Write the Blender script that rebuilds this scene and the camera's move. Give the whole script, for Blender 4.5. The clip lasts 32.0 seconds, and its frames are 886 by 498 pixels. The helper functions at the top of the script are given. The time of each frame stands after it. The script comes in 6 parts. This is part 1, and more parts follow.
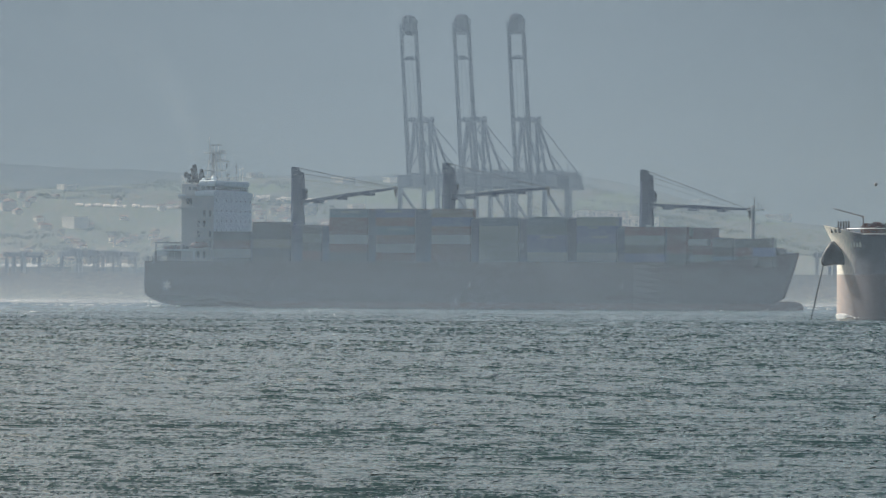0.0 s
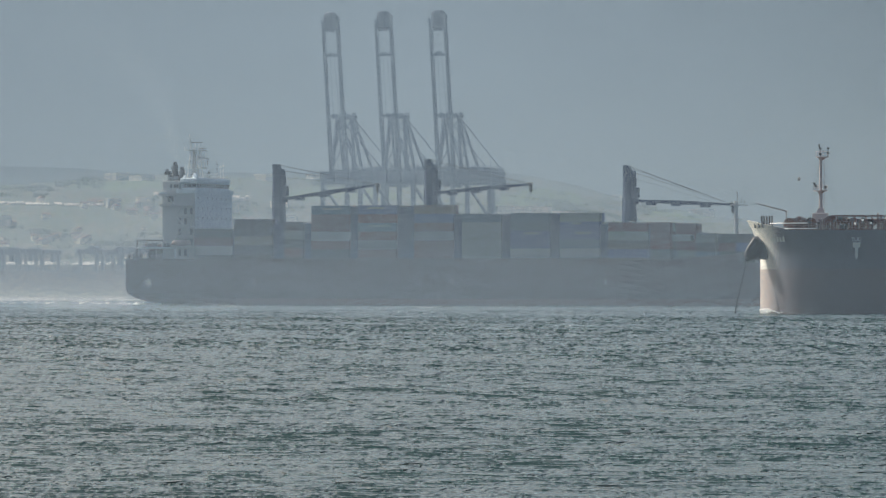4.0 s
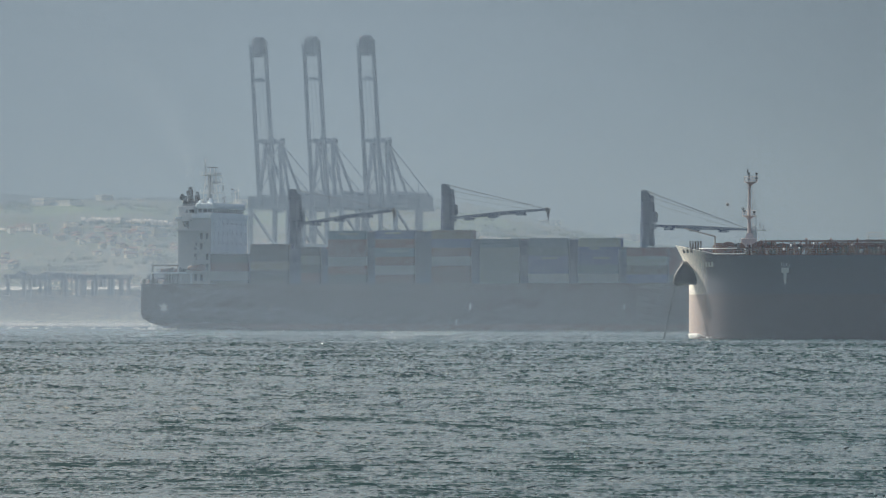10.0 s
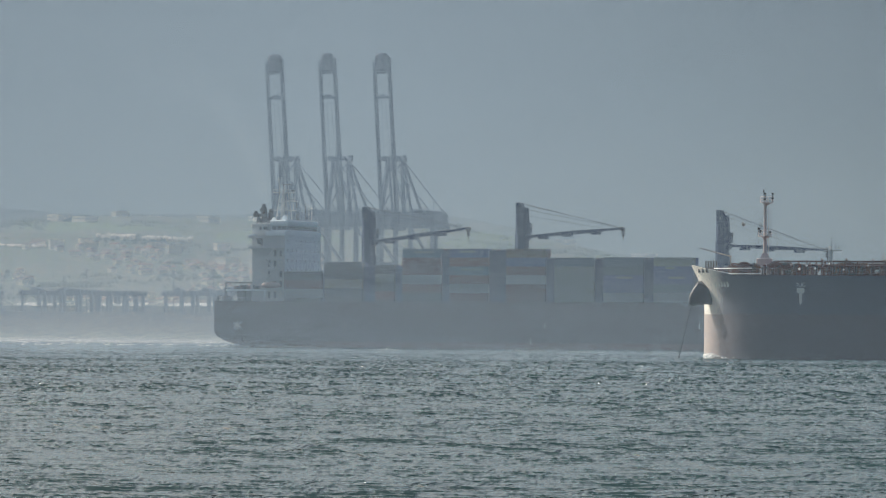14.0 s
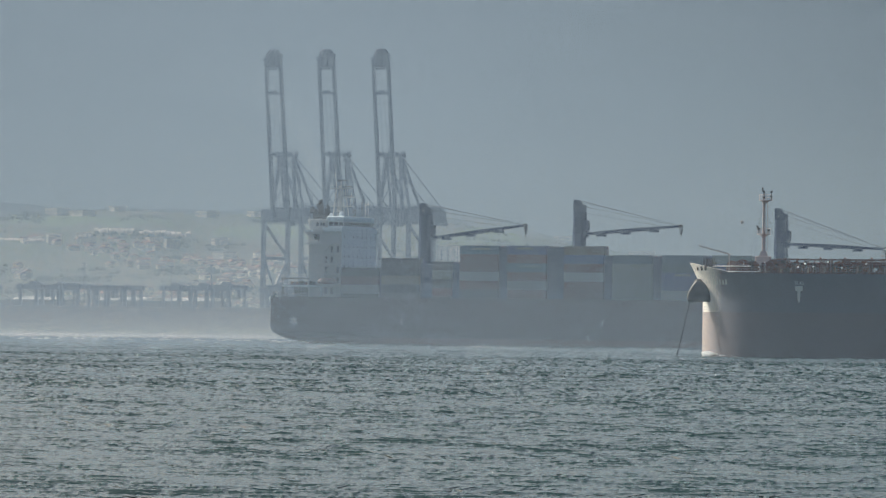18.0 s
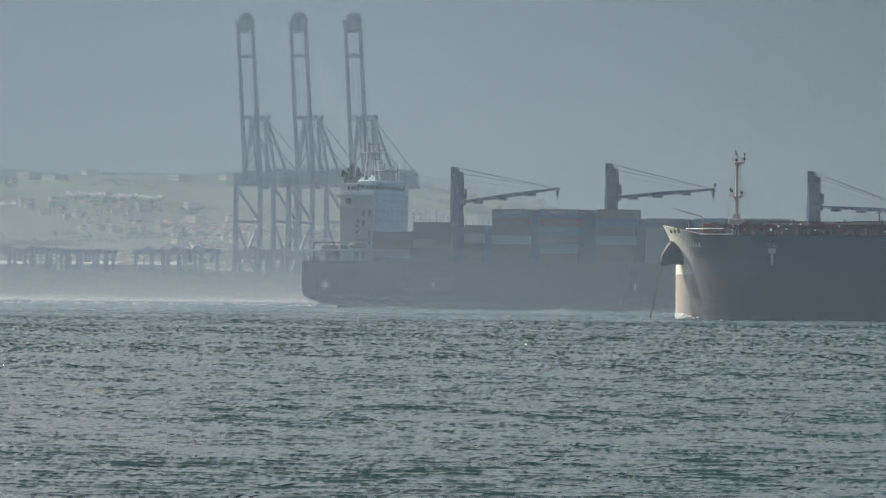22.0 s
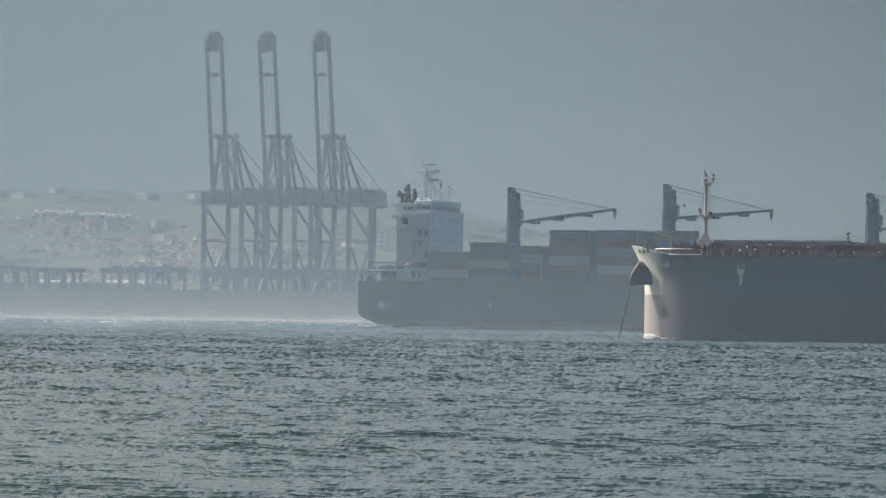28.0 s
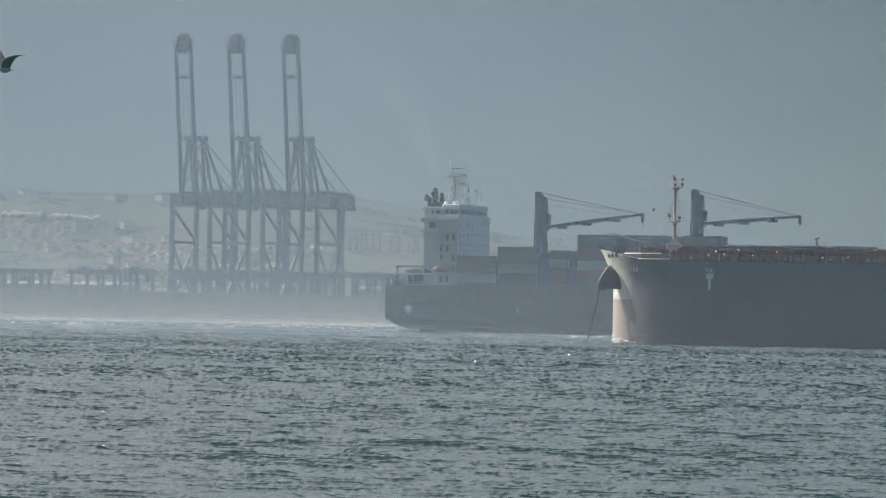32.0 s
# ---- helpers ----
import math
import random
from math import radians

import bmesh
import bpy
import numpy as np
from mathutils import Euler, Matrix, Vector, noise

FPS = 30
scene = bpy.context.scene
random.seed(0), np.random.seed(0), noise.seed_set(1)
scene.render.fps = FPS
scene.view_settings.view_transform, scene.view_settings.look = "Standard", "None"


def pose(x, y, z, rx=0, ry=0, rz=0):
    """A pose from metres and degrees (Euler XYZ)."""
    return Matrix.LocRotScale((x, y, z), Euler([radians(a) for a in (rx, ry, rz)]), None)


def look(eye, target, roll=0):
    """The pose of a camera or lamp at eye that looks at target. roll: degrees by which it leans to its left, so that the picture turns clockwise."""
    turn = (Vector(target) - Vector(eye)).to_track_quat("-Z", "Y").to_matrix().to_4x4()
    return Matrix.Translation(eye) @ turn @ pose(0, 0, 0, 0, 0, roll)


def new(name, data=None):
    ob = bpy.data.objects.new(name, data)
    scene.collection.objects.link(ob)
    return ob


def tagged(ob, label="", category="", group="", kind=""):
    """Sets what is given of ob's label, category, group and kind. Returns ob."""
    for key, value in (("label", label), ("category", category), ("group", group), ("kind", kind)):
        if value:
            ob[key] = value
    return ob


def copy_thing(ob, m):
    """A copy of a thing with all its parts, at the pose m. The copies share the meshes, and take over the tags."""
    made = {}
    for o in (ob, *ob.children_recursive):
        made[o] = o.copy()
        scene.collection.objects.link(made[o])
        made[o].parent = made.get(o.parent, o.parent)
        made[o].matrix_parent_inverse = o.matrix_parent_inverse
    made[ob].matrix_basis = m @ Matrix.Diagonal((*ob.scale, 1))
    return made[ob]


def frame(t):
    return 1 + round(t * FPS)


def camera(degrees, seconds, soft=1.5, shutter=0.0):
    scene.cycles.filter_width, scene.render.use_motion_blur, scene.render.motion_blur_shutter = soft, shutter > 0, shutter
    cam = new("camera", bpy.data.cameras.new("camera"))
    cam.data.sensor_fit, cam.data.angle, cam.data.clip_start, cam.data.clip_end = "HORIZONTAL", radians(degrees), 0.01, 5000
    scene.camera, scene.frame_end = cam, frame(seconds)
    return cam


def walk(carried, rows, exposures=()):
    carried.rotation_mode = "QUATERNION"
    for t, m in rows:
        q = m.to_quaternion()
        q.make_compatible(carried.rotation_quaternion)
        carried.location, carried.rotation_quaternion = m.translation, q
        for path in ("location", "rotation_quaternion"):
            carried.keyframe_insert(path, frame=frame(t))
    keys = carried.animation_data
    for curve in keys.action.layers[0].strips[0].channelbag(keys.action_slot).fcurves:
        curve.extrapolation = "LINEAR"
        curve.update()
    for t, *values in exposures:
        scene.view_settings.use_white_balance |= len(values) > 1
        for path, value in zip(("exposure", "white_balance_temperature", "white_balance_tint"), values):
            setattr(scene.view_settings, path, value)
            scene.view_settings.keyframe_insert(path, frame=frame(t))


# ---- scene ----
EYE = Vector((0, 0, 3.0))
WATER = -0.5


def aim(yaw, pitch, roll):
    """The camera's pose at the beach for a heading, a tilt and a lean in degrees."""
    a, b = radians(yaw), radians(pitch)
    way = Vector((math.sin(a) * math.cos(b), math.cos(a) * math.cos(b), math.sin(b)))
    return look(EYE, EYE + 100 * way, roll)


cam = camera(2 * math.degrees(math.atan(784 / 8900)), 32.0, soft=1.25)
AIM = [
    (0, -1.619, 0.542, 0.31), (0.5, -1.527, 0.548, 0.09), (1, -1.362, 0.601, 0.07), (1.5, -1.258, 0.641, 0.15),
    (2, -1.083, 0.639, 0.20), (2.5, -0.983, 0.627, 0.24), (3, -0.853, 0.556, 0.19), (3.5, -0.793, 0.491, 0.07),
    (5.5, -0.617, 0.568, 0.08), (6, -0.432, 0.525, -0.18), (6.5, -0.304, 0.488, -0.42), (7, -0.236, 0.510, -0.45),
    (7.5, -0.223, 0.610, -0.35), (8, -0.283, 0.714, -0.20), (8.5, -0.288, 0.739, 0.18), (9, -0.217, 0.702, 0.39),
    (9.5, -0.072, 0.715, 0.19), (10, 0.079, 0.790, 0.05), (10.5, 0.197, 0.910, 0.02), (11, 0.225, 1.028, -0.00),
    (11.5, 0.179, 1.048, -0.03), (12, 0.038, 0.986, 0.21), (12.5, -0.089, 0.933, 0.19), (13, -0.166, 0.895, 0.40),
    (13.5, -0.119, 0.949, 0.36), (14, -0.091, 0.998, 0.38), (14.5, -0.086, 1.036, 0.33), (16.5, 0.161, 0.990, 0.32),
    (17, 0.163, 1.006, 0.29), (17.5, 0.072, 0.997, 0.58), (18, -0.067, 0.955, 0.69), (18.5, -0.140, 0.893, 0.68),
    (19, -0.121, 0.893, 0.86), (19.5, -0.021, 0.888, 0.78), (20, 0.058, 0.825, 0.48), (20.5, 0.141, 0.724, 0.55),
    (21, 0.204, 0.631, 0.57), (21.5, 0.254, 0.604, 0.59), (22, 0.251, 0.538, 0.56), (22.5, 0.300, 0.502, 0.48),
    (23, 0.396, 0.455, 0.45), (23.5, 0.547, 0.486, 0.46), (24, 0.680, 0.545, 0.49), (24.5, 0.674, 0.534, 0.48),
    (25, 0.629, 0.486, 0.52), (25.5, 0.630, 0.482, 0.64), (27.5, 0.703, 0.652, 0.64), (28, 0.614, 0.764, 0.75),
    (28.5, 0.578, 0.949, 0.91), (29, 0.623, 1.073, 0.95), (29.5, 0.692, 0.965, 1.06), (30, 0.732, 0.785, 1.19),
    (30.5, 0.713, 0.747, 1.13), (31, 0.722, 0.810, 1.01), (31.5, 0.817, 0.867, 1.15), (32, 0.976, 0.806, 1.05),
]
STOPS = ((0, 0.675), (2, 0.70), (5.5, 0.74), (12, 0.74), (16.5, 0.685), (24, 0.685), (27.5, 0.715), (32, 0.715))
walk(cam, [(t, aim(y, p, r)) for t, y, p, r in AIM], STOPS)

# ---- light ----
SUN_TURN, SUN_HEIGHT = -50, 38
world = bpy.data.worlds.new("sky")
scene.world = world
world.use_nodes = True
wn = world.node_tree.nodes
sky = wn.new("ShaderNodeTexSky")
sky.sky_type, sky.sun_disc = "NISHITA", False
sky.sun_elevation, sky.sun_rotation = radians(SUN_HEIGHT), radians(SUN_TURN)
sky.dust_density, sky.air_density = 6.0, 1.0
wn["Background"].inputs["Strength"].default_value = 0.072
world.node_tree.links.new(sky.outputs[0], wn["Background"].inputs["Color"])
sun = new("sun", bpy.data.lights.new("sun", "SUN"))
sun.data.energy, sun.data.angle, sun.data.color = 5.0, radians(0.6), (1.0, 0.93, 0.82)
sun.matrix_world = look((0, 0, 0), (-math.sin(radians(SUN_TURN)) * math.cos(radians(SUN_HEIGHT)),
                                    -math.cos(radians(SUN_TURN)) * math.cos(radians(SUN_HEIGHT)), -math.sin(radians(SUN_HEIGHT))))


# ---- materials ----
def mat(name, colour, rough=0.6, metal=0.0, wear=0.25, size=1.0, bump=0.0, dirt=None, each=0.0):
    """Paint or stone with stains at a large scale, grain at a small one; dirt: the colour of the stains; each: how much pieces differ."""
    m = bpy.data.materials.new(name)
    m.use_nodes = True
    n, l = m.node_tree.nodes, m.node_tree.links
    b = n["Principled BSDF"]
    b.inputs["Metallic"].default_value = metal
    co = n.new("ShaderNodeTexCoord")
    big, fine = n.new("ShaderNodeTexNoise"), n.new("ShaderNodeTexNoise")
    big.inputs["Scale"].default_value, fine.inputs["Scale"].default_value = 0.35 / size, 4.0 / size
    big.inputs["Detail"].default_value, fine.inputs["Detail"].default_value = 5, 3
    streak = n.new("ShaderNodeMapping")
    streak.inputs["Scale"].default_value = (1, 1, 0.35)
    l.new(co.outputs["Object"], streak.inputs[0])
    l.new(streak.outputs[0], big.inputs["Vector"])
    l.new(co.outputs["Object"], fine.inputs["Vector"])
    add = n.new("ShaderNodeMath")
    add.operation = "MULTIPLY_ADD"
    add.inputs[1].default_value = 0.35
    l.new(fine.outputs["Fac"], add.inputs[0])
    l.new(big.outputs["Fac"], add.inputs[2])
    span = n.new("ShaderNodeMapRange")
    span.inputs["From Min"].default_value, span.inputs["From Max"].default_value = 0.45, 0.95
    span.inputs["To Max"].default_value = wear
    l.new(add.outputs[0], span.inputs["Value"])
    mix = n.new("ShaderNodeMix")
    mix.data_type = "RGBA"
    mix.inputs["A"].default_value = (*colour, 1)
    d = dirt or tuple(0.5 * c + 0.02 for c in colour)
    mix.inputs["B"].default_value = (*d, 1)
    l.new(span.outputs[0], mix.inputs["Factor"])
    out = mix.outputs["Result"]
    if each:
        info, hsv, rng = n.new("ShaderNodeObjectInfo"), n.new("ShaderNodeHueSaturation"), n.new("ShaderNodeMapRange")
        rng.inputs["To Min"].default_value, rng.inputs["To Max"].default_value = 1 - each, 1 + each
        l.new(info.outputs["Random"], rng.inputs["Value"])
        l.new(rng.outputs[0], hsv.inputs["Value"])
        l.new(out, hsv.inputs["Color"])
        out = hsv.outputs[0]
    l.new(out, b.inputs["Base Color"])
    rr = n.new("ShaderNodeMapRange")
    rr.inputs["To Min"].default_value, rr.inputs["To Max"].default_value = max(0.05, rough - 0.1), min(1, rough + 0.15)
    l.new(fine.outputs["Fac"], rr.inputs["Value"])
    l.new(rr.outputs[0], b.inputs["Roughness"])
    if bump:
        bp = n.new("ShaderNodeBump")
        bp.inputs["Distance"].default_value = bump
        l.new(add.outputs[0], bp.inputs["Height"])
        l.new(bp.outputs[0], b.inputs["Normal"])
    return m


def water_material(name, deep):
    m = bpy.data.materials.new(name)
    m.use_nodes = True
    n, l = m.node_tree.nodes, m.node_tree.links
    b = n["Principled BSDF"]
    b.inputs["IOR"].default_value = 1.333
    co = n.new("ShaderNodeTexCoord")
    patch = n.new("ShaderNodeTexNoise")
    patch.inputs["Scale"].default_value, patch.inputs["Detail"].default_value = 0.06, 3
    l.new(co.outputs["Object"], patch.inputs["Vector"])
    mix = n.new("ShaderNodeMix")
    mix.data_type = "RGBA"
    mix.inputs["A"].default_value = (*deep, 1)
    mix.inputs["B"].default_value = (deep[0] * 1.6, deep[1] * 1.3, deep[2] * 1.25, 1)
    l.new(patch.outputs["Fac"], mix.inputs["Factor"])
    l.new(mix.outputs["Result"], b.inputs["Base Color"])
    b.inputs["Roughness"].default_value = 0.045
    last = None
    for scale, dist in ((2.2, 0.02), (6.5, 0.016), (17, 0.009)):
        tex, bp, mp = n.new("ShaderNodeTexNoise"), n.new("ShaderNodeBump"), n.new("ShaderNodeMapping")
        mp.inputs["Scale"].default_value = (0.7, 1.25, 1)
        mp.inputs["Rotation"].default_value = (0, 0, 0.2 * scale)
        tex.inputs["Scale"].default_value, tex.inputs["Detail"].default_value = scale, 2
        bp.inputs["Distance"].default_value, bp.inputs["Strength"].default_value = dist, 1.0
        l.new(co.outputs["Object"], mp.inputs[0])
        l.new(mp.outputs[0], tex.inputs["Vector"])
        l.new(tex.outputs["Fac"], bp.inputs["Height"])
        if last:
            l.new(last.outputs[0], bp.inputs["Normal"])
        last = bp
    l.new(last.outputs[0], b.inputs["Normal"])
    return m


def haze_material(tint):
    """A film for haze strips, smoke flakes and foam: it scatters the light that falls on it, forwards and back."""
    m = bpy.data.materials.new("scattering_film")
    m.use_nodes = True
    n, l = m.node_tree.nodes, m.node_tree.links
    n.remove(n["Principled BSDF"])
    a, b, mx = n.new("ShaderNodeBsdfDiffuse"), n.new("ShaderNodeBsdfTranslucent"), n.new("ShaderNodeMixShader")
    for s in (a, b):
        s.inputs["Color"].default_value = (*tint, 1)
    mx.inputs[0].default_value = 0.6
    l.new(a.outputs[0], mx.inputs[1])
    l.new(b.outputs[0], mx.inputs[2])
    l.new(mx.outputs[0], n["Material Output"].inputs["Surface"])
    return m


def backdrop_material():
    """Glowing backdrop of far mountains, all but lost in haze that is painted into the glow."""
    m = bpy.data.materials.new("painted_far_haze")
    m.use_nodes = True
    n, l = m.node_tree.nodes, m.node_tree.links
    n.remove(n["Principled BSDF"])
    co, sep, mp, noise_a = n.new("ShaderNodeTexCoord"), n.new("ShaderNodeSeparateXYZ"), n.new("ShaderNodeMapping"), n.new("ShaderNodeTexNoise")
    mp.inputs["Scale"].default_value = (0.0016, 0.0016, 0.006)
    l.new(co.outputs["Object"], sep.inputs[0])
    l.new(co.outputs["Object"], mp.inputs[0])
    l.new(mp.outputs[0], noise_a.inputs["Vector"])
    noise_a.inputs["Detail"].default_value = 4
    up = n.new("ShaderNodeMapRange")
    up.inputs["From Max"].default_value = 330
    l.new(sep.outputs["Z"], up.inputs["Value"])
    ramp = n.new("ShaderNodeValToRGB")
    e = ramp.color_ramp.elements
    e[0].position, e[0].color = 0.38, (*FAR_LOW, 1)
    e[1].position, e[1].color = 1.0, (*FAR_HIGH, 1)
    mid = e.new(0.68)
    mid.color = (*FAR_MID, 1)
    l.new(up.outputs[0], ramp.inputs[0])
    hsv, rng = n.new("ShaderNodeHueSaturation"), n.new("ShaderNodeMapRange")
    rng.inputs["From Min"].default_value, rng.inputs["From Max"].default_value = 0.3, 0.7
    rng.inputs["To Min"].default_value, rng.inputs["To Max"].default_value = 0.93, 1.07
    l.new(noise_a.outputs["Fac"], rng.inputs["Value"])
    # the glow dims to both sides, like a lens's darker corners
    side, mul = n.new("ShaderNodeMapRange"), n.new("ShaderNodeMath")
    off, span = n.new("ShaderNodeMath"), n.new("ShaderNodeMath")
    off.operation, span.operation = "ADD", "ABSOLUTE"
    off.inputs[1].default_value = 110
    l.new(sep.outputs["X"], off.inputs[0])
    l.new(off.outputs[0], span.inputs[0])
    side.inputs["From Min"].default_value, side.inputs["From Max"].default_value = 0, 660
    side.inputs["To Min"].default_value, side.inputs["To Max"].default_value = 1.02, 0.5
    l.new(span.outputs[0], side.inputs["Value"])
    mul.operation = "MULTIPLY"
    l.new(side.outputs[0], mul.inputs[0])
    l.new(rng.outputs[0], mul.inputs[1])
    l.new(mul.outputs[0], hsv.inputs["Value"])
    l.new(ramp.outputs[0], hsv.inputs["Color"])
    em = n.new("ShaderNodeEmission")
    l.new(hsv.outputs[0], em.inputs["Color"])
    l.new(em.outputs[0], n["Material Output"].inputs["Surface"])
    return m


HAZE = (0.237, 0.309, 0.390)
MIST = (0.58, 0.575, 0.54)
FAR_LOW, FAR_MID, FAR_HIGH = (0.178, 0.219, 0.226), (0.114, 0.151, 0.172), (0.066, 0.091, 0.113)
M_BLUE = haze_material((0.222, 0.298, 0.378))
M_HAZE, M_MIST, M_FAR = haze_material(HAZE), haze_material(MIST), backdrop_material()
M_SEA = water_material("sea_water", (0.0125, 0.040, 0.040))
M_HULL = mat("container_ship_hull", (0.040, 0.021, 0.024), 0.65, wear=0.3, size=6, dirt=(0.050, 0.027, 0.026))
M_BOOT = mat("red_boot_topping", (0.095, 0.036, 0.030), 0.6, wear=0.5, size=3)
# two whites: the second holds the house front's brighter light in its colour
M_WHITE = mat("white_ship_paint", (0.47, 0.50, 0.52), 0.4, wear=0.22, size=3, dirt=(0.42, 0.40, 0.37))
M_FRONT = mat("brightened_white", (0.72, 0.82, 0.87), 0.35, wear=0.15, size=4, dirt=(0.5, 0.55, 0.58))
M_GLASS = mat("dark_window_glass", (0.02, 0.025, 0.03), 0.1, wear=0.05)
M_CRANE = mat("ship_crane_paint", (0.006, 0.03, 0.085), 0.6, wear=0.35, size=2, dirt=(0.009, 0.028, 0.07))
M_STEEL = mat("dark_steel", (0.06, 0.062, 0.065), 0.5, wear=0.4)
M_BLACK = mat("sooty_black", (0.012, 0.013, 0.015), 0.85, wear=0.3, dirt=(0.02, 0.02, 0.02))
M_ROPE = mat("wire_rope", (0.045, 0.055, 0.068), 0.7)
M_MARK = mat("white_marking", (0.32, 0.36, 0.38), 0.5, wear=0.4)
M_LETTER = mat("worn_green_grey_lettering", (0.32, 0.37, 0.35), 0.5, wear=0.5)
M_BRIGHT = mat("sun_struck_white", (0.86, 0.86, 0.84), 0.3, wear=0.1)
M_ORANGE = mat("orange_paint", (0.17, 0.08, 0.055), 0.5, wear=0.4)
M_TANK = mat("tanker_topside", (0.070, 0.086, 0.117), 0.38, wear=0.4, size=4, dirt=(0.105, 0.115, 0.13), bump=0.02)
M_TANKLOW = mat("tanker_red_bottom", (0.082, 0.079, 0.095), 0.42, wear=0.5, size=3, dirt=(0.135, 0.122, 0.126), bump=0.02)
M_PIPE = mat("red_oxide_deck_paint", (0.105, 0.042, 0.037), 0.45, wear=0.5, size=1)
M_CHROME = mat("bright_metal", (0.85, 0.85, 0.85), 0.27, wear=0.1)
M_CHROME.node_tree.nodes["Principled BSDF"].inputs["Metallic"].default_value = 1.0
M_RAIL = mat("pale_rail_paint", (0.27, 0.23, 0.21), 0.4, wear=0.4)
M_PORT = mat("quay_crane_paint", (0.045, 0.082, 0.145), 0.6, wear=0.3, size=4, dirt=(0.02, 0.035, 0.06))
M_STONE = mat("breakwater_concrete", (0.17, 0.17, 0.16), 0.9, wear=0.6, size=12, bump=0.1)

M_WALL = mat("house_plaster", (0.74, 0.70, 0.63), 0.85, wear=0.3, size=4, each=0.3)
M_ROOF = mat("terracotta_roof", (0.24, 0.115, 0.075), 0.85, wear=0.4, size=4, each=0.25)
M_TREE = mat("dark_foliage", (0.05, 0.08, 0.04), 0.9, wear=0.5, size=8, each=0.2)


def land_material():
    """Scrub, fields, bare earth and pale yards in uneven patches."""
    m = bpy.data.materials.new("hillside_patches")
    m.use_nodes = True
    n, l = m.node_tree.nodes, m.node_tree.links
    b = n["Principled BSDF"]
    b.inputs["Roughness"].default_value = 0.95
    co, mp, warp, add = n.new("ShaderNodeTexCoord"), n.new("ShaderNodeMapping"), n.new("ShaderNodeTexNoise"), n.new("ShaderNodeVectorMath")
    mp.inputs["Scale"].default_value = (0.085, 0.02, 0.0)
    l.new(co.outputs["Object"], mp.inputs[0])
    warp.inputs["Scale"].default_value, warp.inputs["Detail"].default_value = 0.7, 4
    l.new(mp.outputs[0], warp.inputs["Vector"])
    add.operation = "MULTIPLY_ADD"
    add.inputs[1].default_value = (2.2, 2.2, 0)
    l.new(warp.outputs["Color"], add.inputs[0])
    l.new(mp.outputs[0], add.inputs[2])
    cell, wide, mix = n.new("ShaderNodeTexVoronoi"), n.new("ShaderNodeTexNoise"), n.new("ShaderNodeMath")
    l.new(add.outputs[0], cell.inputs["Vector"])
    wide.inputs["Scale"].default_value, wide.inputs["Detail"].default_value = 0.12, 3
    l.new(mp.outputs[0], wide.inputs["Vector"])
    sep = n.new("ShaderNodeSeparateColor")
    l.new(cell.outputs["Color"], sep.inputs[0])
    mix.operation = "MULTIPLY_ADD"
    mix.inputs[1].default_value = 0.55
    l.new(sep.outputs[0], mix.inputs[0])
    l.new(wide.outputs["Fac"], mix.inputs[2])
    ramp = n.new("ShaderNodeValToRGB")
    e = ramp.color_ramp.elements
    e[0].position, e[0].color = 0.42, (0.022, 0.042, 0.018, 1)
    e[1].position, e[1].color = 1.0, (0.14, 0.135, 0.11, 1)
    for pos, c in ((0.58, (0.04, 0.085, 0.03)), (0.72, (0.055, 0.072, 0.04)), (0.85, (0.10, 0.088, 0.066))):
        q = e.new(pos)
        q.color = (*c, 1)
    l.new(mix.outputs[0], ramp.inputs[0])
    l.new(ramp.outputs[0], b.inputs["Base Color"])
    return m


M_LAND = land_material()


def paint_stem_sun(m, x_from, x_to, colour):
    """Paints sunlight on the bow: pale streaks that fade out between two distances from the stem."""
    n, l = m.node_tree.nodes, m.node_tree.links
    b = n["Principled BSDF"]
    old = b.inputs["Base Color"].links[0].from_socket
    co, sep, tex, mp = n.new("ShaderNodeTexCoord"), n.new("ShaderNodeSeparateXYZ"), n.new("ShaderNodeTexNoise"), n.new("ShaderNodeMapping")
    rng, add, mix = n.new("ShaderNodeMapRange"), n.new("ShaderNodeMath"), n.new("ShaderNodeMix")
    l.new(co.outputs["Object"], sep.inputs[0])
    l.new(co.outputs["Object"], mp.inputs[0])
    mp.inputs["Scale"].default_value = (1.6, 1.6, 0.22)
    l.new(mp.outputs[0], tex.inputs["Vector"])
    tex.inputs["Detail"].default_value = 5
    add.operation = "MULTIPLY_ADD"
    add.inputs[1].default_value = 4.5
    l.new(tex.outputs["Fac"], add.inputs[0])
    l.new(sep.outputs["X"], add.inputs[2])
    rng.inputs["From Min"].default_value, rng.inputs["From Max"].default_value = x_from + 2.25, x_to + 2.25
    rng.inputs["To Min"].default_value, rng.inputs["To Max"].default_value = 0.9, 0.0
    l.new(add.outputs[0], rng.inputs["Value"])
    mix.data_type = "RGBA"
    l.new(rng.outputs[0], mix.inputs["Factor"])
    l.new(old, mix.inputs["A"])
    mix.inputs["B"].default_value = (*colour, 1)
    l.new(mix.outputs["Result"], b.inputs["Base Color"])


# sunlight on the bow, put into both hull paints as pale colour
paint_stem_sun(M_TANK, 0.9, 4.2, (0.80, 0.78, 0.70))
paint_stem_sun(M_TANKLOW, -0.1, 4.2, (0.44, 0.375, 0.34))
for m in (M_HULL, M_BOOT, M_CRANE, M_PORT, M_STEEL):
    m.node_tree.nodes["Principled BSDF"].inputs["Specular IOR Level"].default_value = 0.22


# ---- building helpers ----
def thing(name, m, label, category, group="", kind=""):
    ob = new(name)
    ob.matrix_basis = m
    return tagged(ob, label, category, group, kind)


